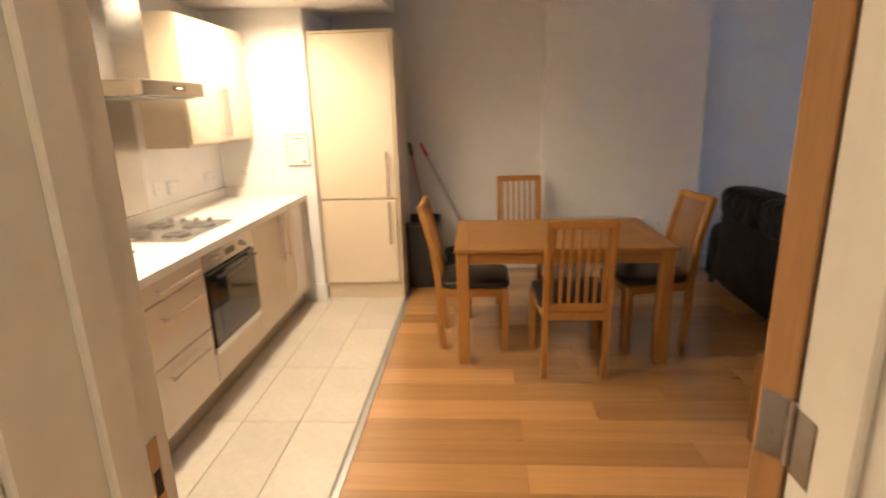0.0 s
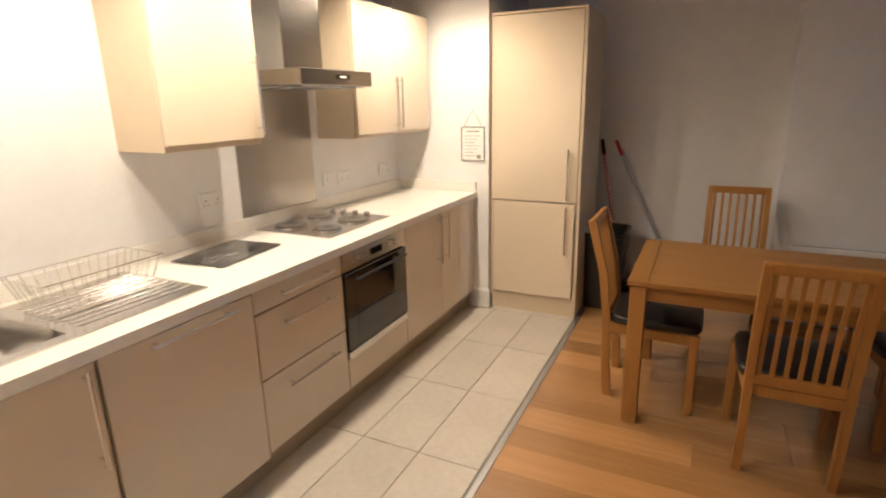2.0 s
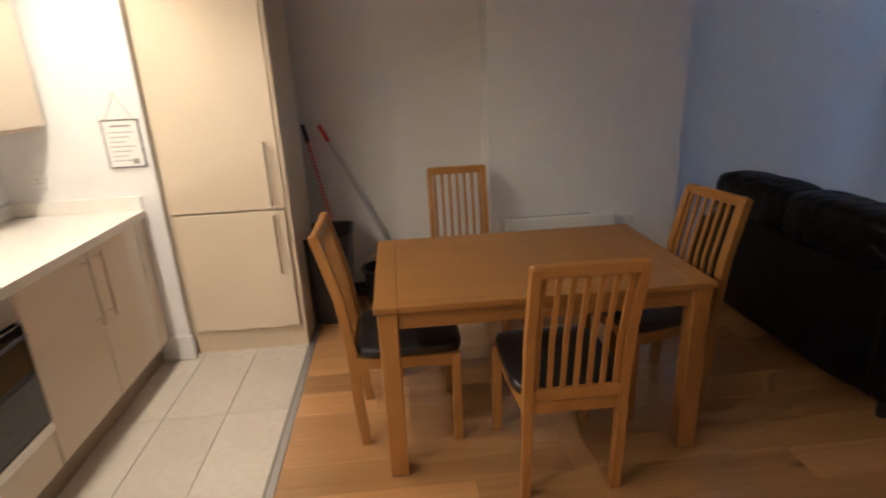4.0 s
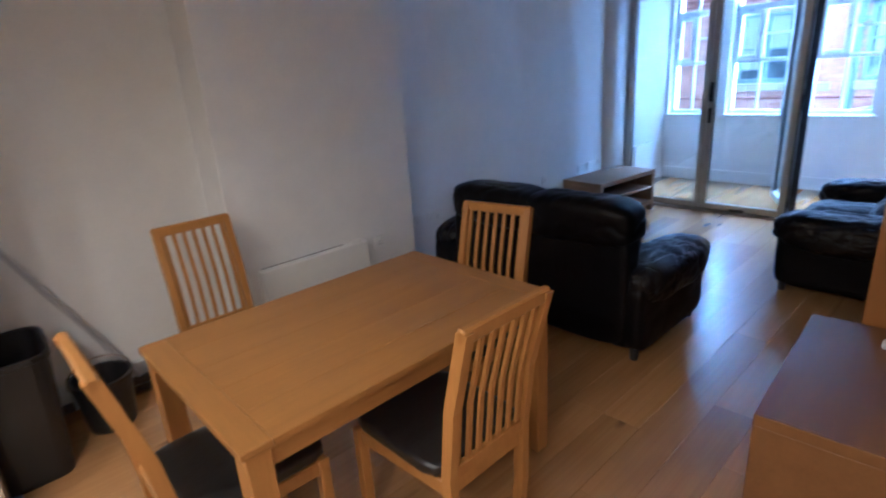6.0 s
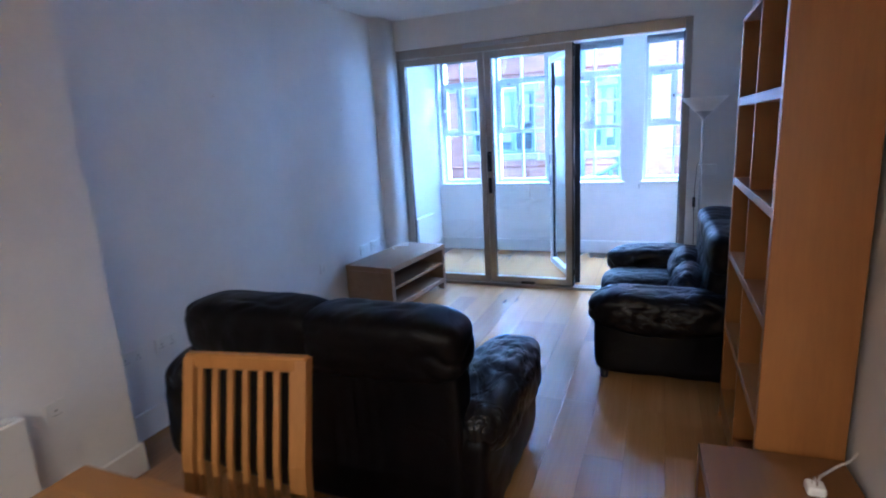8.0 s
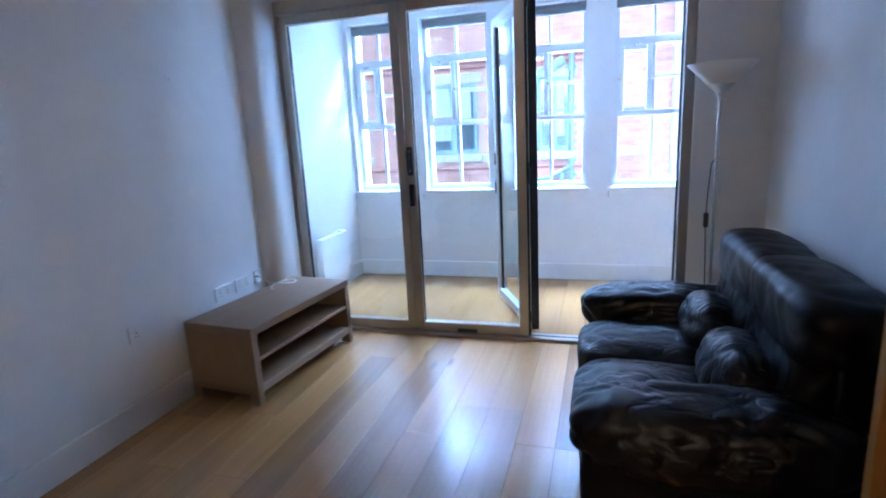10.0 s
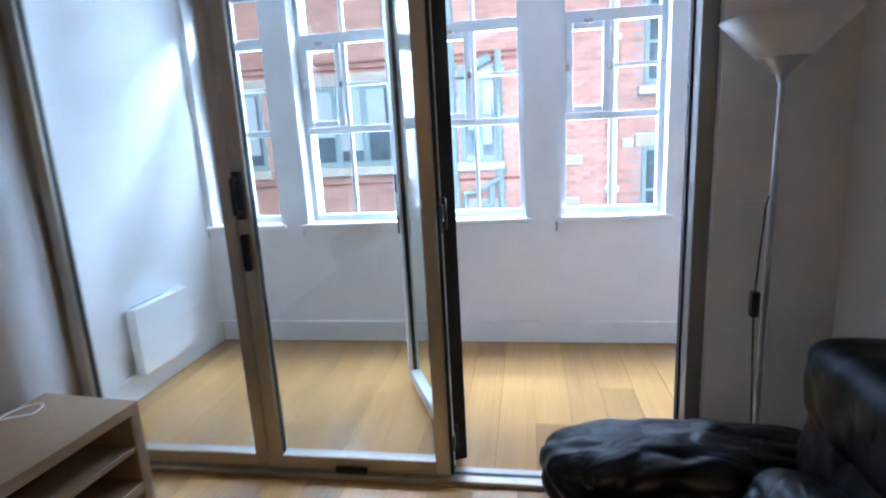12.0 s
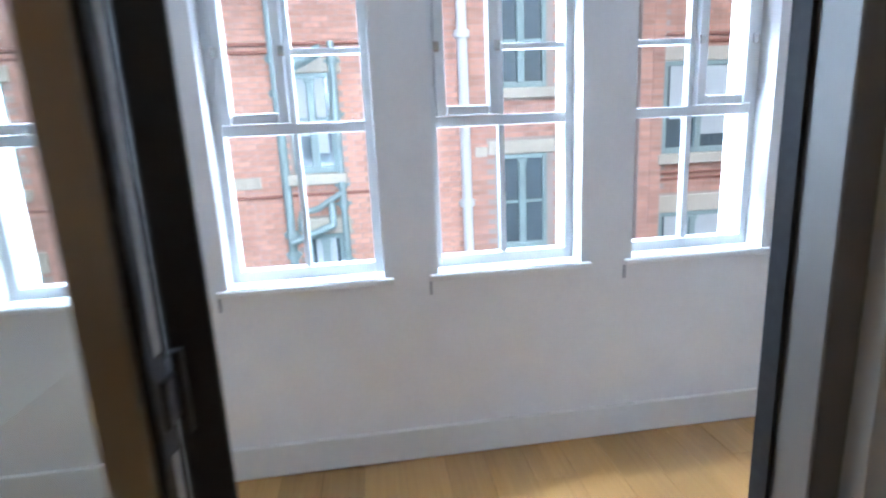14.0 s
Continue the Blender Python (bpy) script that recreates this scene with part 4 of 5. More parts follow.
# plug and cable on the low bench
pg = thing("plug", (2.86, 2.08, 0.45), "white mains plug and cable lying on the low bench", "plug")
bm = bmesh.new()
box(bm, -0.025, 0.025, -0.025, 0.025, 0.0, 0.03, 0.008, seg=2)
part("plug_body", bm, PLASTIC, pg)
bm = bmesh.new()
for x, y in ((-0.011, 0.0), (0.011, 0.0), (0.0, 0.01)):
    box(bm, x - 0.003, x + 0.003, y - 0.002, y + 0.002, 0.03, 0.046)
part("pin", bm, CHROME, pg)
bm = bmesh.new()
path_rod(bm, [(0.02, -0.01, 0.012), (0.08, -0.03, 0.005), (0.15, -0.09, 0.005), (0.18, -0.13, 0.01), (0.17, -0.145, 0.05)], 0.0035, 6)
part("cable", bm, PLASTIC, pg)


def sofa(at, turn, label, w=1.55, flare=0.0):
    """A two-seat leather sofa; its back on local -y, facing +y; flare pushes one arm outwards."""
    s = thing("sofa", at, label, "sofa", "black leather sofas", turn)
    h = w / 2
    aw = 0.27
    bm = bmesh.new()
    soft_block(bm, -h + 0.06 - flare, h - 0.06, -0.43, 0.42, 0.06, 0.30, 0.0, 6, 1, 0.006, 8)
    part("base", bm, HIDE, s, smooth=True)
    for q in (-1, 1):
        o = -flare if q < 0 else 0.0
        bm = bmesh.new()
        x0, x1 = sorted((q * h, q * (h - aw)))
        soft_block(bm, min(q * (h - 0.035), q * (h - aw + 0.03)) + o, max(q * (h - 0.035), q * (h - aw + 0.03)), -0.42, 0.42, 0.055, 0.46, 0.0, 14, 5 + q, 0.010, 8)
        ar = part("arm", bm, HIDE, s, smooth=True)
        bm = bmesh.new()
        soft_block(bm, x0 - 0.025 + o, x1 + 0.025 + o, -0.40, 0.46, 0.315, 0.565, 0.01, 28, 9 + q, 0.019, 3.0)
        part("arm_pad", bm, LEATHER, ar, "crumpled padded armrest", smooth=True)
        bm = bmesh.new()
        iw = h - aw + 0.01
        soft_block(bm, min(0.005 * q, q * iw), max(0.005 * q, q * iw), -0.22, 0.465, 0.22, 0.425, 0.022, 26, 20 + q, 0.013, 5)
        part("seat_cushion", bm, LEATHER, s, smooth=True)
        # tall stuffed back, bulging at the head and sloping down to the seat
        bm = bmesh.new()
        soft_block(bm, min(-0.03 * q, q * (h - 0.15)), max(-0.03 * q, q * (h - 0.15)), -0.115, 0.115, 0.0, 0.44, 0.012, 28, 30 + q, 0.012, 4.0)
        bmesh.ops.transform(bm, matrix=pose(0, -0.25, 0.40, 13, 0, 0), verts=bm.verts)
        bk = part("back_cushion", bm, HIDE, s, smooth=True)
        bm = bmesh.new()
        soft_block(bm, min(0.02 * q, q * (iw - 0.01)), max(0.02 * q, q * (iw - 0.01)), -0.10, 0.115, 0.0, 0.215, 0.02, 22, 40 + q, 0.018, 2.8)
        bmesh.ops.transform(bm, matrix=pose(0, -0.09, 0.405, 18, 0, 0), verts=bm.verts)
        part("lumbar_cushion", bm, LEATHER, bk, smooth=True)
        for y in (-0.36, 0.36):
            bm = bmesh.new()
            rod(bm, (q * (h - 0.1) + o, y, 0.0), (q * (h - 0.1) + o, y, 0.08), 0.022, 0.028)
            part("foot", bm, BLACK, s)
    bm = bmesh.new()
    soft_block(bm, -h + 0.13, h - 0.13, -0.44, -0.28, 0.07, 0.76, 0.0, 18, 60, 0.008, 9)
    part("back_frame", bm, HIDE, s, smooth=True)
    for q in (-1, 1):
        bm = bmesh.new()
        soft_block(bm, min(-0.07 * q, q * (h - 0.12)), max(-0.07 * q, q * (h - 0.12)), -0.475, -0.19, 0.64, 0.895, 0.006, 28, 70 + q, 0.009, 4.2)
        part("head_roll", bm, HIDE, s, "plump rolled top of the back", smooth=True)
    return s


sofa((3.24, 3.81, 0), -90, "black leather two-seat sofa with its back to the table", 1.54, 0.17)
sofa((5.045, 2.46, 0), 0, "black leather two-seat sofa against the wall, cushions creased", 1.50)

# picture hooks left in the wall, a square fitting on the ceiling
for x, z in ((3.805, 1.836), (5.226, 1.777)):
    hk = thing("picture_hook", (x, NORTH, z), "small white picture hook on the bare wall", "hook")
    pbox("hook_plate", PLASTIC, hk, -0.012, 0.012, -0.006, 0.0, -0.016, 0.016, bevel=0.003)
    bm = bmesh.new()
    path_rod(bm, [(0, -0.006, -0.006), (0, -0.016, -0.010), (0, -0.018, 0.0)], 0.0022, 6)
    part("pin", bm, CHROME, hk)
cf = thing("ceiling_spotlight", (4.42, 4.98, CEILING), "small dark square spotlight fitting on the ceiling, unlit", "spotlight")
pbox("mount", GREY_METAL, cf, -0.06, 0.06, -0.06, 0.06, -0.02, 0.0, bevel=0.004)
bm = bmesh.new()
revolve(bm, [(0.03, -0.09), (0.042, -0.085), (0.045, -0.03), (0.03, -0.02)], (0, 0, 0), 20)
part("can", bm, BLACK, cf)

# aerial lead on the bench
al = thing("aerial_cable", (5.72, 4.96, 0.45), "white aerial cable looped on the tv bench", "cable")
bm = bmesh.new()
loop = [(-0.04, 0.075, 0.085), (-0.03, 0.04, 0.09), (0.0, 0.0, 0.03)]
loop += [(0.10 * math.sin(2 * math.pi * k / 14) + 0.12 - 0.006 * k, -0.05 - 0.055 * math.cos(2 * math.pi * k / 14), 0.005) for k in range(12)]
path_rod(bm, loop, 0.0035, 6)
part("lead", bm, PLASTIC, al)
bm = bmesh.new()
rod(bm, (-0.04, 0.078, 0.085), (-0.04, 0.045, 0.088), 0.006, n=10)
part("connector", bm, PLASTIC, al)

# uplighter floor lamp
fl = thing("floor_lamp", (5.905, 2.24, 0), "silver uplighter floor lamp with a white bowl shade, unlit", "floor lamp")
bm = bmesh.new()
revolve(bm, [(0.125, 0.0), (0.125, 0.012), (0.11, 0.022), (0.02, 0.03), (0.014, 0.05)], (0, 0, 0), 32)
part("base", bm, GREY_METAL, fl)
bm = bmesh.new()
rod(bm, (0, 0, 0.04), (0, 0, 1.55), 0.0095, 0.0085, 14)
part("pole", bm, GREY_METAL, fl)
bm = bmesh.new()
revolve(bm, [(0.012, 1.52), (0.018, 1.54), (0.068, 1.588), (0.068, 1.593)], (0, 0, 0), 24)
part("collar", bm, GREY_METAL, fl)
bm = bmesh.new()
revolve(bm, [(0.066, 1.586), (0.115, 1.638), (0.168, 1.69), (0.163, 1.69), (0.111, 1.640), (0.061, 1.591), (0.001, 1.588)], (0, 0, 0), 36)
part("shade", bm, SHADE, fl, smooth=True)
bm = bmesh.new()
path_rod(bm, [(0, 0.012, 1.2), (-0.03, 0.03, 1.18), (-0.035, 0.04, 1.02), (-0.03, 0.042, 0.92)], 0.003, 6)
path_rod(bm, [(-0.03, 0.042, 0.845), (-0.03, 0.035, 0.68), (-0.05, 0.03, 0.4), (-0.02, 0.02, 0.08), (0, 0.09, 0.03)], 0.003, 6)
cd = part("cord", bm, BLACK, fl)
bm = bmesh.new()
box(bm, -0.044, -0.016, 0.030, 0.054, 0.842, 0.922, 0.004)
part("foot_switch", bm, BLACK, cd)


def heater(at, turn, w, h, label):
    """A slim electric panel heater; its back on local y = 0, facing -y."""
    e = thing("panel_heater", at, label, "heater", turn=turn)
    pbox("front_panel", PLASTIC, e, -w / 2, w / 2, -0.085, -0.02, 0.0, h, bevel=0.006, seg=2)
    pbox("bracket", GREY_METAL, e, -w / 2 + 0.06, w / 2 - 0.06, -0.02, 0.0, 0.06, h - 0.06, bevel=0.001)
    bm = bmesh.new()
    box(bm, -w / 2 + 0.03, w / 2 - 0.16, -0.030, -0.022, h, h + 0.0015)
    part("grille", bm, DARK, e)
    bm = bmesh.new()
    box(bm, w / 2 - 0.10, w / 2 - 0.03, -0.07, -0.03, h, h + 0.012, 0.003)
    part("control", bm, PLASTIC, e)
    return e


heater((1.91, BREAST, 0.185), 0, 0.76, 0.38, "white electric panel heater low on the wall behind the table")
heater((7.04, BAL_L, 0.145), 0, 0.49, 0.40, "white electric panel heater on the balcony end wall")
socket((2.44, BREAST, 0.50), 0, 0.086, "white plastic fused heater switch")
socket((6.45, BAL_L, 0.30), 0)
# bins and brooms beside the fridge
bn = thing("waste_bin", (0.32, 4.70, 0), "tall black plastic waste bin without a lid", "bin")
bm = bmesh.new()
n = 28
rings = []
for r, z in ((0.78, 0.0), (0.80, 0.02), (1.0, 0.57), (1.05, 0.575), (1.05, 0.60), (0.97, 0.60), (0.75, 0.03)):
    rings.append([bm.verts.new((math.copysign(abs(math.cos(2 * math.pi * k / n)) ** 0.4, math.cos(2 * math.pi * k / n)) * 0.165 * r,
                                math.copysign(abs(math.sin(2 * math.pi * k / n)) ** 0.4, math.sin(2 * math.pi * k / n)) * 0.20 * r, z)) for k in range(n)])
for lo_, hi_ in zip(rings, rings[1:]):
    for k in range(n):
        bm.faces.new((lo_[k], lo_[(k + 1) % n], hi_[(k + 1) % n], hi_[k]))
bm.faces.new(rings[0])
bm.faces.new(rings[-1])
part("tub", bm, BLACK, bn)
bm = bmesh.new()
path_rod(bm, [(math.copysign(abs(math.cos(2 * math.pi * k / n)) ** 0.4, math.cos(2 * math.pi * k / n)) * 0.172,
               math.copysign(abs(math.sin(2 * math.pi * k / n)) ** 0.4, math.sin(2 * math.pi * k / n)) * 0.208, 0.598) for k in range(n + 1)], 0.006, 6)
part("rim", bm, BLACK, bn)
bg = thing("mop_bucket", (0.66, 4.82, 0), "small dark mop bucket standing by the wall", "bucket")
bm = bmesh.new()
revolve(bm, [(0.10, 0.0), (0.105, 0.01), (0.135, 0.26), (0.145, 0.265), (0.145, 0.28), (0.128, 0.28), (0.095, 0.02), (0.001, 0.015)], (0, 0, 0), 28)
part("pail", bm, BLACK, bg, smooth=False)
bm = bmesh.new()
path_rod(bm, [(0.14 * math.cos(a), 0.02, 0.27 + 0.10 * math.sin(a)) for a in [math.pi * k / 10 for k in range(11)]], 0.004, 6)
part("bail", bm, CHROME, bg)


def broom(name, foot, head, tube, cap, label, banded=False):
    b = thing(name, foot, label, "broom")
    a, e = Vector((0, 0, 0.09)), Vector(head) - Vector(foot)
    bm = bmesh.new()
    rod(bm, a, a.lerp(e, 0.94), 0.0125, n=12)
    hd_ = part("handle", bm, tube, b)
    if banded:
        for k in range(26):
            bm = bmesh.new()
            rod(bm, a.lerp(e, 0.32 + 0.0222 * k), a.lerp(e, 0.330 + 0.0222 * k), 0.0130, n=10)
            part("band", bm, WHITE_BAND, hd_)
    bm = bmesh.new()
    rod(bm, a.lerp(e, 0.90), e, 0.016, 0.014, 12)
    part("grip", bm, cap, b)
    bm = bmesh.new()
    box(bm, -0.12, 0.12, -0.02, 0.02, 0.06, 0.10, 0.006)
    part("block", bm, BLACK, b)
    bm = bmesh.new()
    for k in range(60):
        x, y = -0.115 + 0.23 * (k % 20) / 19, -0.014 + 0.014 * (k // 20)
        rod(bm, (x, y, 0.062), (x * 1.08, y * 1.5, 0.0), 0.003, 0.002, 5)
    part("bristles", bm, BLACK, b)
    return b


STRIPED = material("red_plastic_tube", (0.56, 0.05, 0.08), 0.4, grain=0.05, scale=30)
WHITE_BAND = material("white_plastic_band", (0.75, 0.66, 0.66), 0.4, grain=0.03, scale=30)
broom("broom", (0.42, 5.0, 0.0), (0.195, 5.06, 1.25), STRIPED, BLACK, "mop with a red and white banded handle and black grip", True)
broom("broom", (0.86, 5.02, 0.0), (0.30, 5.08, 1.24), PALE_METAL, RED, "broom with a pale metal handle and red cap")

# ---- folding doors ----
# Right jamb only: darker and greyer than the rest of the frame.
GREY_JAMB = material("darker_jamb_aluminium", (0.28, 0.265, 0.25), 0.45, 0.6, grain=0.05, scale=40, stretch=(1, 1, 0.05))
FX0, FX1 = BIF - 0.06, BIF + 0.06
fd = thing("folding_door_frame", (BIF, 3.66, 0), "champagne aluminium frame of the folding doors", "door frame")
fd["kind"] = "structure"
c = 3.66
pbox("jamb", ALU, fd, -0.05, 0.05, OPEN_L - 0.055 - c, OPEN_L - c, 0, HEAD, bevel=0.003)
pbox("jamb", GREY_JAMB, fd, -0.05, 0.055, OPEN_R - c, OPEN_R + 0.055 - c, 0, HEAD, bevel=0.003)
pbox("jamb_seal", SEAL, fd, 0.02, 0.058, OPEN_R + 0.0551 - c, OPEN_R + 0.063 - c, 0.03, HEAD - 0.087, bevel=0.001)
pbox("head", ALU, fd, -0.05, 0.05, OPEN_R + 0.055 - c, OPEN_L - 0.055 - c, HEAD - 0.085, HEAD, bevel=0.003)
pbox("sill_track", ALU, fd, -0.05, 0.05, OPEN_R + 0.055 - c, OPEN_L - 0.055 - c, 0.0, 0.022, bevel=0.003)
# Groove drawn as a thin black strip on the track, shade in its colour.
bm = bmesh.new()
box(bm, -0.005, 0.012, OPEN_R + 0.06 - c, OPEN_L - 0.06 - c, 0.0221, 0.0235)
part("track_groove", bm, SEAL, fd)
pbox("trickle_vent", GREY_METAL, fd, -0.072, -0.05, 0.0, 0.62, HEAD - 0.045, HEAD - 0.012, bevel=0.003)


def leaf(at, turn, w, label, metal=None):
    """A glazed leaf; hinged at local y = 0 and running to y = w."""
    z0, z1, st = 0.03, HEAD - 0.09, 0.062
    lf = thing("folding_door_leaf", at, label, "glazed door", "folding door leaves", turn)
    lf["kind"] = "structure"
    for y0, y1 in ((0.003, st), (w - st, w - 0.003)):
        bm = bmesh.new()
        box(bm, -0.028, 0.028, y0, y1, z0, z1, 0.004)
        st_ = part("stile", bm, metal or ALU, lf)
        bm = bmesh.new()
        yi = y1 if y0 < 0.1 else y0
        box(bm, -0.011, 0.011, yi - 0.0035, yi + 0.0035, z0 + st, z1 - st)
        part("gasket", bm, SEAL, st_)
    for za, zb in ((z0, z0 + st), (z1 - st, z1)):
        bm = bmesh.new()
        box(bm, -0.028, 0.028, st, w - st, za, zb, 0.004)
        part("rail", bm, metal or ALU, lf)
    bm = bmesh.new()
    box(bm, -0.004, 0.004, st, w - st, z0 + st, z1 - st)
    pn = part("pane", bm, PANE_DOOR, lf)
    pn.visible_shadow = False
    return lf


MID, STACK = 4.095, 3.284
leaf((BIF, MID, 0), 0, OPEN_L - 0.057 - MID, "fixed-looking glazed leaf in champagne aluminium, closed")
l2 = leaf((BIF, STACK, 0), 0, MID - STACK, "glazed leaf in champagne aluminium, closed")
hb_ = bmesh.new()
box(hb_, -0.052, -0.028, MID - STACK - 0.048, MID - STACK - 0.016, 0.93, 1.08, 0.004)
hp = part("lock_plate", hb_, BLACK, l2, "black handle plate")
bm = bmesh.new()
path_rod(bm, [(-0.05, MID - STACK - 0.032, 1.17), (-0.085, MID - STACK - 0.032, 1.17), (-0.085, MID - STACK - 0.032, 1.30), (-0.05, MID - STACK - 0.032, 1.30)], 0.009, 10)
box(bm, -0.052, -0.028, MID - STACK - 0.052, MID - STACK - 0.012, 1.14, 1.33, 0.004)
part("pull_handle", bm, BLACK, l2)
for z in (0.16, 1.13, 2.16):
    bm = bmesh.new()
    box(bm, 0.0, 0.085, -0.016, 0.012, z - 0.035, z + 0.035, 0.004)
    rod(bm, (0.045, -0.018, z - 0.06), (0.045, -0.018, z + 0.06), 0.009, n=12)
    part("hinge", bm, BLACK, l2)
bm = bmesh.new()
box(bm, -0.022, 0.031, -0.010, 0.0028, 0.03, HEAD - 0.09, 0.002)
eg = part("edge_gasket", bm, SEAL, l2, "black rubber edge seal")
# Pale strips paint the bright line that shows between the two dark leaf edges.
for za, zb in ((0.06, 1.06), (1.20, HEAD - 0.12)):
    pbox("edge_strip", UPVC, eg, 0.003, 0.012, -0.0125, -0.0101, za, zb, bevel=0.0005, label="pale strip added for the light line between the folded leaves")
bm = bmesh.new()
box(bm, -0.055, -0.03, 0.36, 0.50, 0.03, 0.055, 0.004)
part("flush_bolt", bm, BLACK, l2)
l3 = leaf((6.298, 3.262, 0), -65, 0.90, "pale grey glazed leaf folded out into the balcony", UPVC)
for z in (0.95, 1.18):
    bm = bmesh.new()
    box(bm, -0.036, 0.036, 0.862, 0.884, z - 0.05, z + 0.05, 0.004)
    part("lock", bm, BLACK, l3)
# Seal, and black put over the stile's room side for its shade.
bm = bmesh.new()
box(bm, -0.031, 0.031, -0.012, 0.03, 0.035, HEAD - 0.095, 0.003)
part("edge_gasket", bm, SEAL, l3, "black rubber edge seal")

# ---- balcony windows ----
def balcony_window(yc, half, hinge_left, k):
    wd = thing("window_%d" % k, (7.87, yc, SILL), "white painted steel window with small panes and one hinged casement", "window")
    wd["kind"] = "structure"
    h = WTOP - SILL
    t = 0.035
    fr = part("window_frame", bmesh.new(), UPVC, wd)
    bm = bmesh.new()
    for b in ((-half, -half + t, 0.0, h), (half - t, half, 0.0, h), (-half + t, half - t, 0.0, 0.05), (-half + t, half - t, h - t, h)):
        box(bm, -0.03, 0.03, b[0], b[1], b[2], b[3], 0.002)
    bmesh.ops.recalc_face_normals(bm, faces=bm.faces)
    bm.to_mesh(fr.data)
    bm.free()
    low, top = 0.635, 1.235
    for z, tk in ((low, 0.022), (top, 0.035)):
        pbox("transom", UPVC, wd, -0.028, 0.028, -half + t, half - t, z - tk, z + tk, bevel=0.002)
    mull = 0.0
    for z0, z1 in ((0.05, low - 0.022), (low + 0.022, top - 0.035), (top + 0.035, h - t)):
        pbox("mullion", UPVC, wd, -0.022, 0.022, mull - 0.012, mull + 0.012, z0, z1, bevel=0.002)
    s = 1 if hinge_left else -1
    mid = (low + top) / 2
    y0, y1 = sorted((-s * 0.012, -s * (half - t)))
    pbox("glazing_bar", UPVC, wd, -0.018, 0.018, y0, y1, mid - 0.012, mid + 0.012, bevel=0.001)
    y0, y1 = sorted((s * 0.012, s * (half - t)))
    cs = part("casement", bmesh.new(), UPVC, wd)
    bm = bmesh.new()
    q = 0.045
    for b in ((y0, y0 + q, low + 0.022, top - 0.035), (y1 - q, y1, low + 0.022, top - 0.035), (y0 + q, y1 - q, low + 0.022, low + 0.022 + q), (y0 + q, y1 - q, top - 0.035 - q, top - 0.035)):
        box(bm, -0.05, 0.02, b[0] + 0.002, b[1] - 0.002, b[2] + 0.002, b[3] - 0.002, 0.003)
    bmesh.ops.recalc_face_normals(bm, faces=bm.faces)
    bm.to_mesh(cs.data)
    bm.free()
    for z in (mid - 0.0, ):
        for yy in (y0 + 0.01, y1 - 0.01):
            bm = bmesh.new()
            box(bm, -0.062, -0.05, yy - 0.012, yy + 0.012, z - 0.02, z + 0.02, 0.002)
            part("catch", bm, CHROME, cs)
    bm = bmesh.new()
    box(bm, -0.066, -0.05, (y0 + y1) / 2 - 0.028, (y0 + y1) / 2 + 0.028, top - 0.045, top - 0.02, 0.003)
    rod(bm, (-0.06, (y0 + y1) / 2, top - 0.02), (-0.07, (y0 + y1) / 2, top - 0.055), 0.006, n=8)
    part("stay", bm, GREY_METAL, cs)
    cells = [(-half + t, -0.012, 0.05, low - 0.022), (0.012, half - t, 0.05, low - 0.022), (-half + t, -0.012, top + 0.035, h - t), (0.012, half - t, top + 0.035, h - t)]
    a, b = sorted((-s * 0.012, -s * (half - t)))
    cells += [(a, b, low + 0.022, mid - 0.012), (a, b, mid + 0.012, top - 0.035), (y0 + q, y1 - q, low + 0.022 + q, top - 0.035 - q)]
    for a, b, z0, z1 in cells:
        bm = bmesh.new()
        box(bm, -0.003, 0.003, a, b, z0, z1)
        pn = part("pane", bm, PANE, wd)
        pn.visible_shadow = False
    bm = bmesh.new()
    lim = min(half + 0.04, BAL_L - yc - 0.001)
    box(bm, -0.165, -0.03, -half, half, -0.001, 0.004)
    box(bm, -0.172, -0.141, -half - 0.04, lim, -0.022, 0.004, 0.006, seg=2)
    part("window_sill", bm, TRIM, wd)
    bl = thing("window_blind", (7.84, yc, WTOP), "grey venetian blind drawn up under the window head", "blind", "window blinds")
    pbox("head_rail", BLIND, bl, -0.03, 0.02, -half + 0.01, half - 0.01, -0.03, 0.0, bevel=0.002)
    for j in range(6):
        pbox("slat", BLIND, bl, -0.03, 0.02, -half + 0.012, half - 0.012, -0.038 - 0.009 * j, -0.033 - 0.009 * j, bevel=0)
    cl = thing("blind_cleat", (WIN, yc + half + 0.035, SILL - 0.055), "small grey cord cleat below the sill end", "cleat")
    pbox("cleat_plate", GREY_METAL, cl, -0.014, 0.0, -0.006, 0.006, -0.03, 0.03, bevel=0.002)


for k, (yc, half) in enumerate(zip(WINDOWS, HALVES)):
    balcony_window(yc, half, k != 4, k + 1)

# ---- building across the street ----
FAR = 13.35
hs = thing("brick_building", (FAR, 0.0, -6.85), "red brick office building with stone bands and green windows", "building")
G = 7.0
bm = bmesh.new()
box(bm, 0.0, 6.0, -16.0, 22.0, -0.15, 15.0)
part("wall", bm, MORTAR, hs, "pale mortar between the bricks")
bm = bmesh.new()
box(bm, -0.3, 6.3, -16.3, 22.3, 15.0, 15.4, 0.05)
part("roof", bm, STONE, hs, "stone coping along the roofline")
holes = []


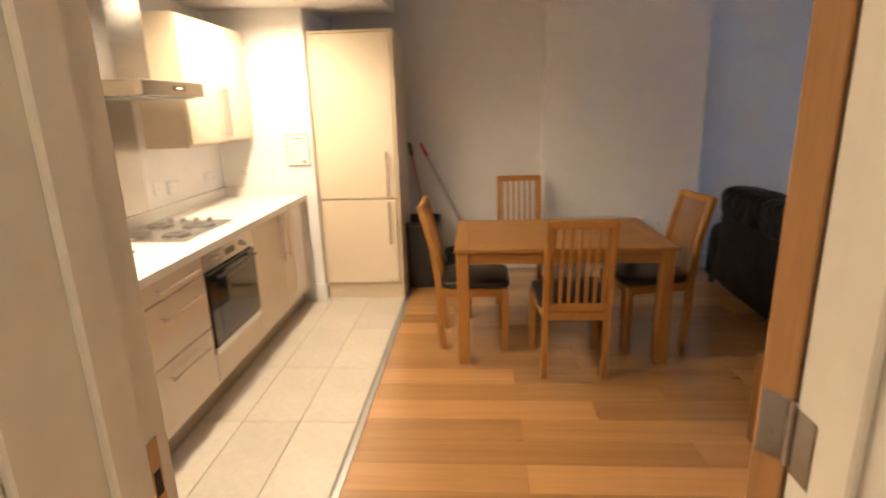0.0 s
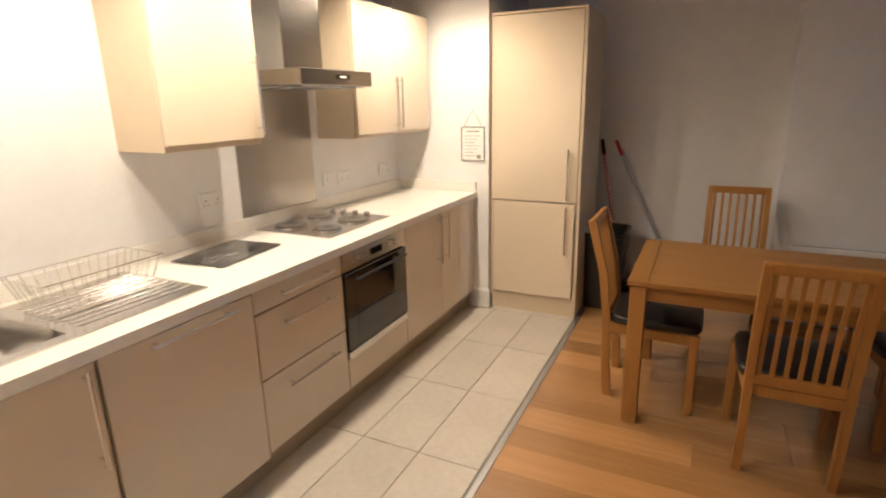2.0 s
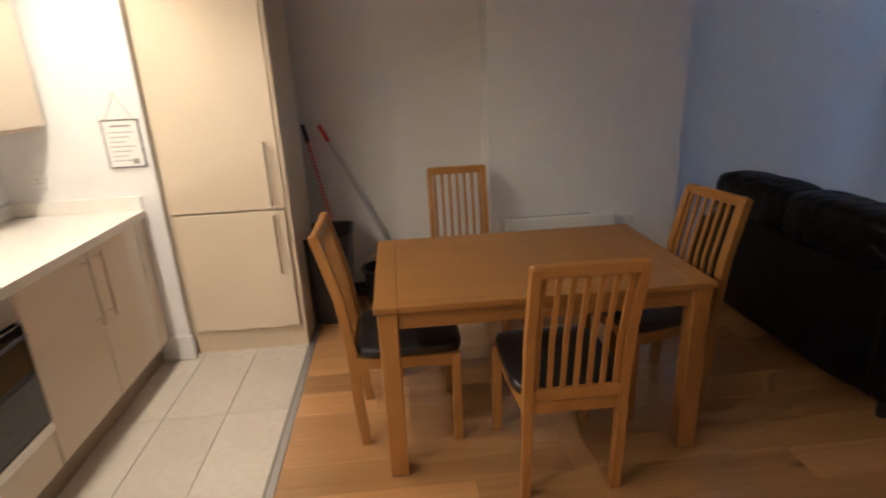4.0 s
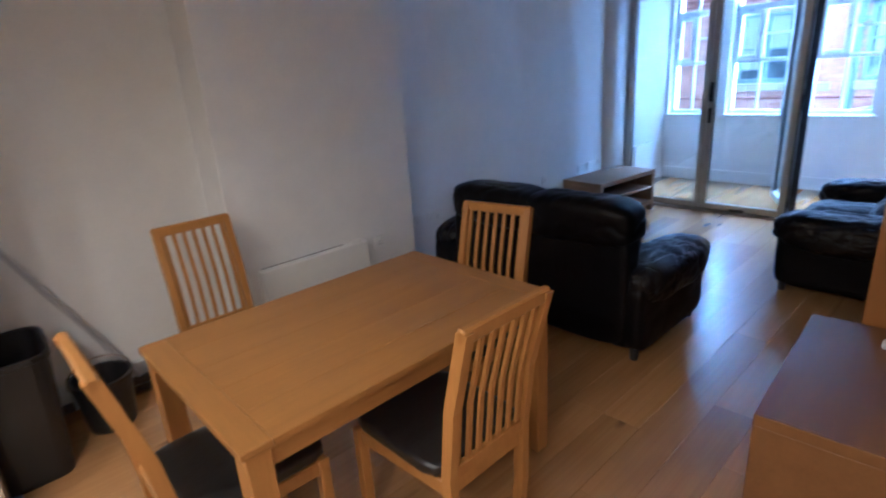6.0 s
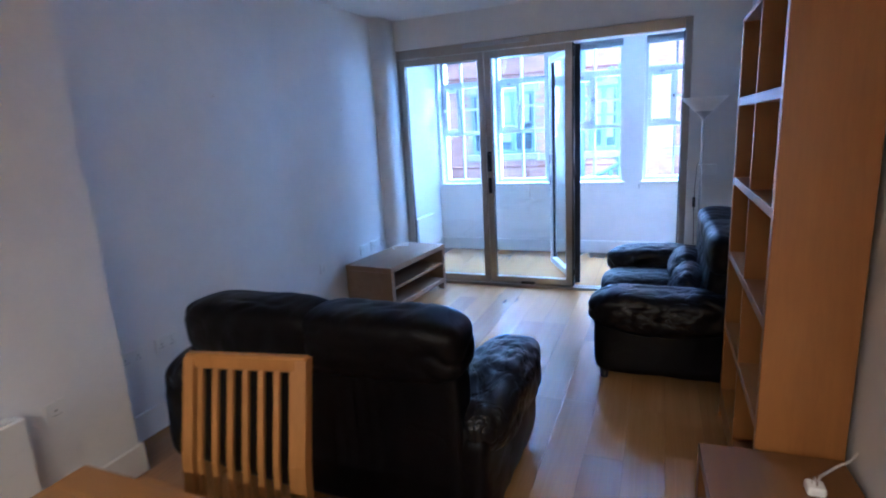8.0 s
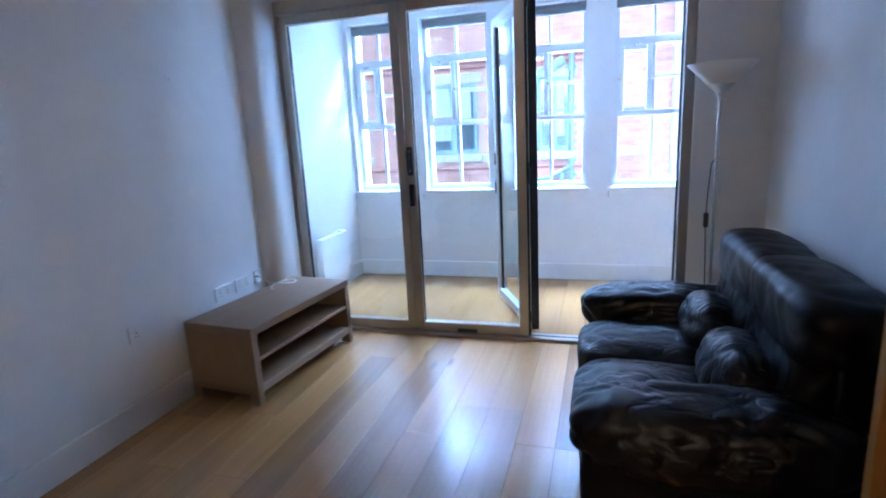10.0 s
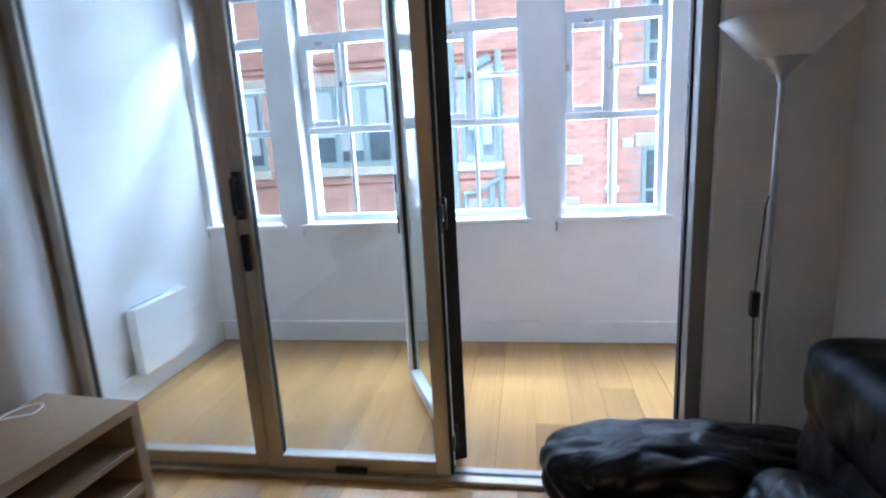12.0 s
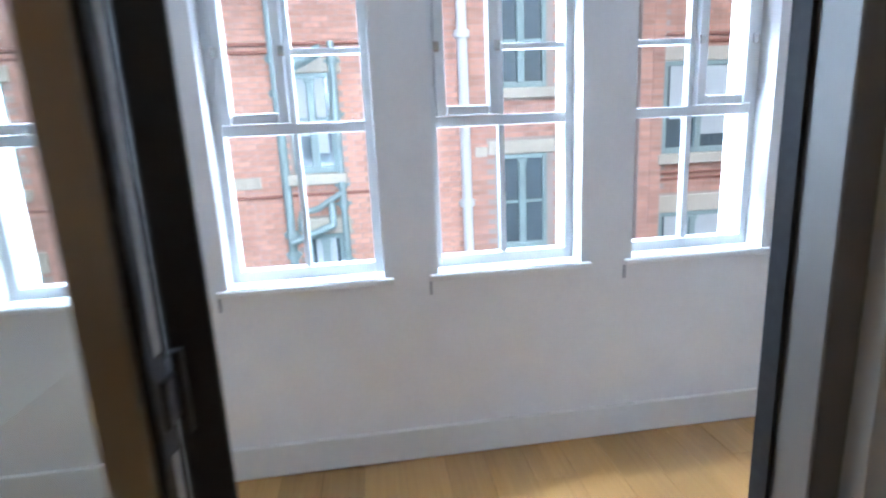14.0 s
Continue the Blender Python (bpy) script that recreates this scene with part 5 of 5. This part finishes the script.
def facade_window(y0, y1, z0, z1, uprights, bars, lintel=0.2, sill=0.16, blinds=True):
    """A green framed window with its stone lintel and sill, proud of a dark reveal."""
    holes.append((y0 - 0.02, y1 + 0.02, z0 - sill, z1 + lintel))
    w = part("window", bmesh.new(), GREEN, hs)
    bm = bmesh.new()
    fr = 0.07
    for b in ((y0, y0 + fr, z0, z1), (y1 - fr, y1, z0, z1), (y0 + fr, y1 - fr, z0, z0 + fr * 1.3), (y0 + fr, y1 - fr, z1 - fr, z1)):
        box(bm, -0.035, 0.03, b[0], b[1], b[2] + G, b[3] + G, 0.006)
    for u in uprights:
        y = y0 + (y1 - y0) * u
        box(bm, -0.05, 0.03, y - 0.055, y + 0.055, z0 + fr + G, z1 - fr + G, 0.01)
        box(bm, -0.058, -0.05, y - 0.075, y + 0.075, z1 - fr - 0.06 + G, z1 - fr + G, 0.01)
    for v in bars:
        z = z0 + (z1 - z0) * v
        box(bm, -0.02, 0.02, y0 + fr, y1 - fr, z - 0.022 + G, z + 0.022 + G, 0.004)
    bmesh.ops.recalc_face_normals(bm, faces=bm.faces)
    bm.to_mesh(w.data)
    bm.free()
    pbox("pane", OFFICE_GLASS, w, -0.006, 0.0, y0 + fr, y1 - fr, z0 + fr + G, z1 - fr + G, bevel=0)
    ys = [y0 + fr] + [y0 + (y1 - y0) * u for u in uprights] + [y1 - fr]
    # Pale sheets: blinds, and painted white reflections in the far-right windows.
    for j, (a, b) in enumerate(zip(ys, ys[1:]) if blinds else ()):
        drop = (0.25, 0.75, 0.45)[(j + int(abs(y0) * 3)) % 3]
        pbox("blind", OFFICE, w, -0.012, -0.007, a + 0.05, b - 0.05, z0 + fr + (z1 - z0) * (1 - drop) * 0.6 + G, z1 - fr + G, bevel=0)
    if sill:
        pbox("sill", STONE, w, -0.14, -0.012, y0 - 0.10, y1 + 0.10, z0 - sill + G, z0 - 0.002 + G, bevel=0.015)
    if lintel:
        pbox("lintel", STONE, w, -0.055, -0.012, y0 - 0.12, y1 + 0.12, z1 + 0.002 + G, z1 + lintel + G, bevel=0.01)


for z0, z1 in ((0.80, 2.16), (4.3, 5.6)):
    facade_window(5.20, 6.68, z0, z1, (0.33, 0.67), (0.5,))
    facade_window(7.55, 9.15, z0, z1, (0.33, 0.67), (0.5,))
    facade_window(9.9, 11.4, z0, z1, (0.5,), (0.5,))
    facade_window(3.40, 4.02, z0, z1, (0.5,), (0.55,))
    facade_window(-3.30, -1.48, z0, z1, (0.3, 0.68), (0.45,))
    facade_window(-6.2, -4.2, z0, z1, (0.3, 0.68), (0.45,))
facade_window(5.20, 6.68, -1.7, -0.36, (0.5,), (), 0.3, 0)
facade_window(7.55, 9.15, -1.7, -0.36, (0.5,), (), 0.3, 0)
facade_window(3.42, 3.95, -1.5, -0.08, (0.5,), (), 0.24, 0)
facade_window(-3.30, -1.48, -1.6, -0.12, (0.3, 0.68), (), 0.27, 0)
facade_window(0.34, 1.11, 1.86, 3.3, (0.5,), (0.45,), 0.2, 0.15, False)
facade_window(0.34, 1.11, -0.50, 0.92, (0.5,), (0.5,), 0.2, 0.15, False)
# moulded brick courses, stone blocks
for y0, y1 in ((2.9, 10.0), (-7.0, -1.2)):
    for z in (2.44, 2.54, 0.50, 0.41):
        if (y0, z) == (2.9, 0.41):
            continue
        pbox("string_course", material("dark_moulded_brick", (0.26, 0.105, 0.07), 0.85, grain=0.12, scale=20), hs, -0.045, -0.012, y0, y1, z - 0.022 + G, z + 0.022 + G, bevel=0.008)
for y0, y1, z0, z1 in ((2.05, 2.55, 0.66, 0.83), (2.1, 2.5, -0.05, 0.14), (1.25, 1.43, 0.9, 1.05), (4.5, 5.2, 0.62, 0.78)):
    pbox("stone_block", STONE, hs, -0.05, -0.012, y0, y1, z0 + G, z1 + G, bevel=0.008)
bm = bmesh.new()
box(bm, -0.12, -0.004, -1.44, -1.06, -0.15, 15.0)
part("pilaster", bm, MORTAR, hs)


def downpipe(y, mat, z0, z1, r, collars, label):
    bm = bmesh.new()
    rod(bm, (-0.09, y, z0 + G), (-0.09, y, z1 + G), r, n=14)
    p = part("downpipe", bm, mat, hs, label)
    for z in collars:
        bm = bmesh.new()
        rod(bm, (-0.09, y, z - 0.05 + G), (-0.09, y, z + 0.05 + G), r * 1.45, n=14)
        box(bm, -0.09, -0.012, y - 0.11, y + 0.11, z - 0.02 + G, z + 0.02 + G)
        part("collar", bm, mat, p)


downpipe(4.15, GREEN, -6.9, 7.6, 0.062, (2.35, 1.9, -0.05, -0.35, 4.2), "green cast-iron downpipe")
downpipe(3.38, GREEN, -6.9, 2.55, 0.05, (2.3, 1.6, 0.62, 0.35, -0.5), "green cast-iron downpipe")
downpipe(1.58, PLASTIC, -6.9, 7.6, 0.075, (2.6, 0.25, -1.5), "white rainwater downpipe")
for pts, r in (([(-0.10, 3.38, 0.52 + G), (-0.12, 3.75, 0.30 + G), (-0.12, 3.98, 0.26 + G), (-0.12, 4.0, 0.0 + G)], 0.045),
               ([(-0.12, 3.55, 0.38 + G), (-0.14, 3.55, 0.06 + G), (-0.14, 4.15, -0.16 + G)], 0.055),
               ([(-0.10, 3.52, 2.45 + G), (-0.16, 3.75, 2.32 + G), (-0.16, 4.02, 2.2 + G)], 0.08)):
    bm = bmesh.new()
    path_rod(bm, pts, r, 12)
    part("branch_pipe", bm, GREEN, hs, "green cast-iron branch pipe")

# bricks, laid in stretcher bond round the openings
BL, BH = 0.225, 0.075
brick_bm = bmesh.new()
box(brick_bm, -0.012, 0.0, -0.107, 0.107, -0.0325, 0.0325)
brick_mesh = mesh_of("brick", brick_bm, BRICK)
far_bricks, near_count = [], 0
for row in range(int(5.6 / BH)):
    z = -1.2 + row * BH
    y = -5.5 + (BL / 2 if row % 2 else 0.0)
    while y < 10.6:
        inside = any(a - 0.09 < y < b + 0.09 and c - 0.03 < z < d + 0.03 for a, b, c, d in holes) or -1.56 < y < -0.94
        if not inside:
            if near_count < 290 and 1.65 < y < 4.9 and -0.5 < z < 2.35 and not (2.2 < y < 3.0):
                ob = new("brick", brick_mesh)
                ob.parent = hs
                ob.location = (0.0, y, z + G)
                near_count += 1
            else:
                far_bricks.append((0.0, -0.012, y, z + G))
        y += BL
for row in range(int(5.6 / BH)):
    z = -1.2 + row * BH
    for k in range(2):
        far_bricks.append((-0.12, -0.131, -1.25 + (k - 0.5) * 0.18, z + G))
vs, fs = [], []
for x1, x0, y, z in far_bricks:
    n0 = len(vs)
    hw = 0.085 if x1 < -0.05 else 0.107
    for x in (x0, x1):
        vs += [(x, y - hw, z - 0.0325), (x, y + hw, z - 0.0325), (x, y + hw, z + 0.0325), (x, y - hw, z + 0.0325)]
    fs += [(n0, n0 + 3, n0 + 2, n0 + 1), (n0, n0 + 1, n0 + 5, n0 + 4), (n0 + 1, n0 + 2, n0 + 6, n0 + 5), (n0 + 2, n0 + 3, n0 + 7, n0 + 6), (n0 + 3, n0, n0 + 4, n0 + 7)]
me = bpy.data.meshes.new("brickwork")
me.from_pydata(vs, [], fs)
me.materials.append(BRICK)
bw_ = new("brickwork", me)
bw_.parent = hs
tagged(bw_, "red brickwork in stretcher bond", kind="stuff")

# ---- floor pieces ----
rng = random.Random(5)
plank_mesh = {}


def piece(name, key, dims, mat, parent, x, y, bevel):
    if key not in plank_mesh:
        bm = bmesh.new()
        box(bm, -dims[0] / 2, dims[0] / 2, -dims[1] / 2, dims[1] / 2, -0.012, 0.0, bevel)
        plank_mesh[key] = mesh_of(name, bm, mat)
    ob = new(name, plank_mesh[key])
    ob.location = (x, y, 0.0)
    ob.parent = parent
    return ob


PW = 0.18
LENGTHS = (0.9, 1.3, 1.7, 2.1)


def lay(x0, x1, y0, y1):
    y = y0
    while y < y1 - 0.02:
        w = min(PW, y1 - y)
        x = x0 - 0.0
        first = rng.choice((0.4, 0.8, 1.2, 1.6))
        while x < x1 - 0.01:
            ln = first if first else rng.choice(LENGTHS)
            first = 0
            ln = min(ln, x1 - x)
            piece("floor_board", (round(ln, 3), round(w, 3)), (ln - 0.0008, w - 0.0008), OAK_FLOOR, floor, x + ln / 2, y + w / 2, 0.0008)
            x += ln
        y += w


lay(TILE_EDGE + 0.012, SIDE, ENTRY - 0.13, SOUTH)
lay(TILE_EDGE + 0.012, BIF - 0.04, SOUTH, 5.12)
lay(BIF + 0.055, WIN, BAL_R, BAL_L)
lay(-0.4, 1.5, -1.6, ENTRY - 0.13)
for i in range(-3, 3):
    for j in range(-1, 8):
        x, y = -0.408 + 0.303 * i, 0.632 + 0.5985 * j
        x1, y1 = min(x + 0.303, TILE_EDGE - 0.010), min(y + 0.5985, 4.95)
        y0 = max(y, ENTRY - 0.09)
        if x1 - x > 0.03 and y1 - y0 > 0.03 and x > KIT - 0.02:
            piece("tile", ("t", round(x1 - x, 3), round(y1 - y0, 3)), (x1 - x - 0.004, y1 - y0 - 0.004), TILE, tiled, (x + x1) / 2, (y0 + y1) / 2, 0.0015)
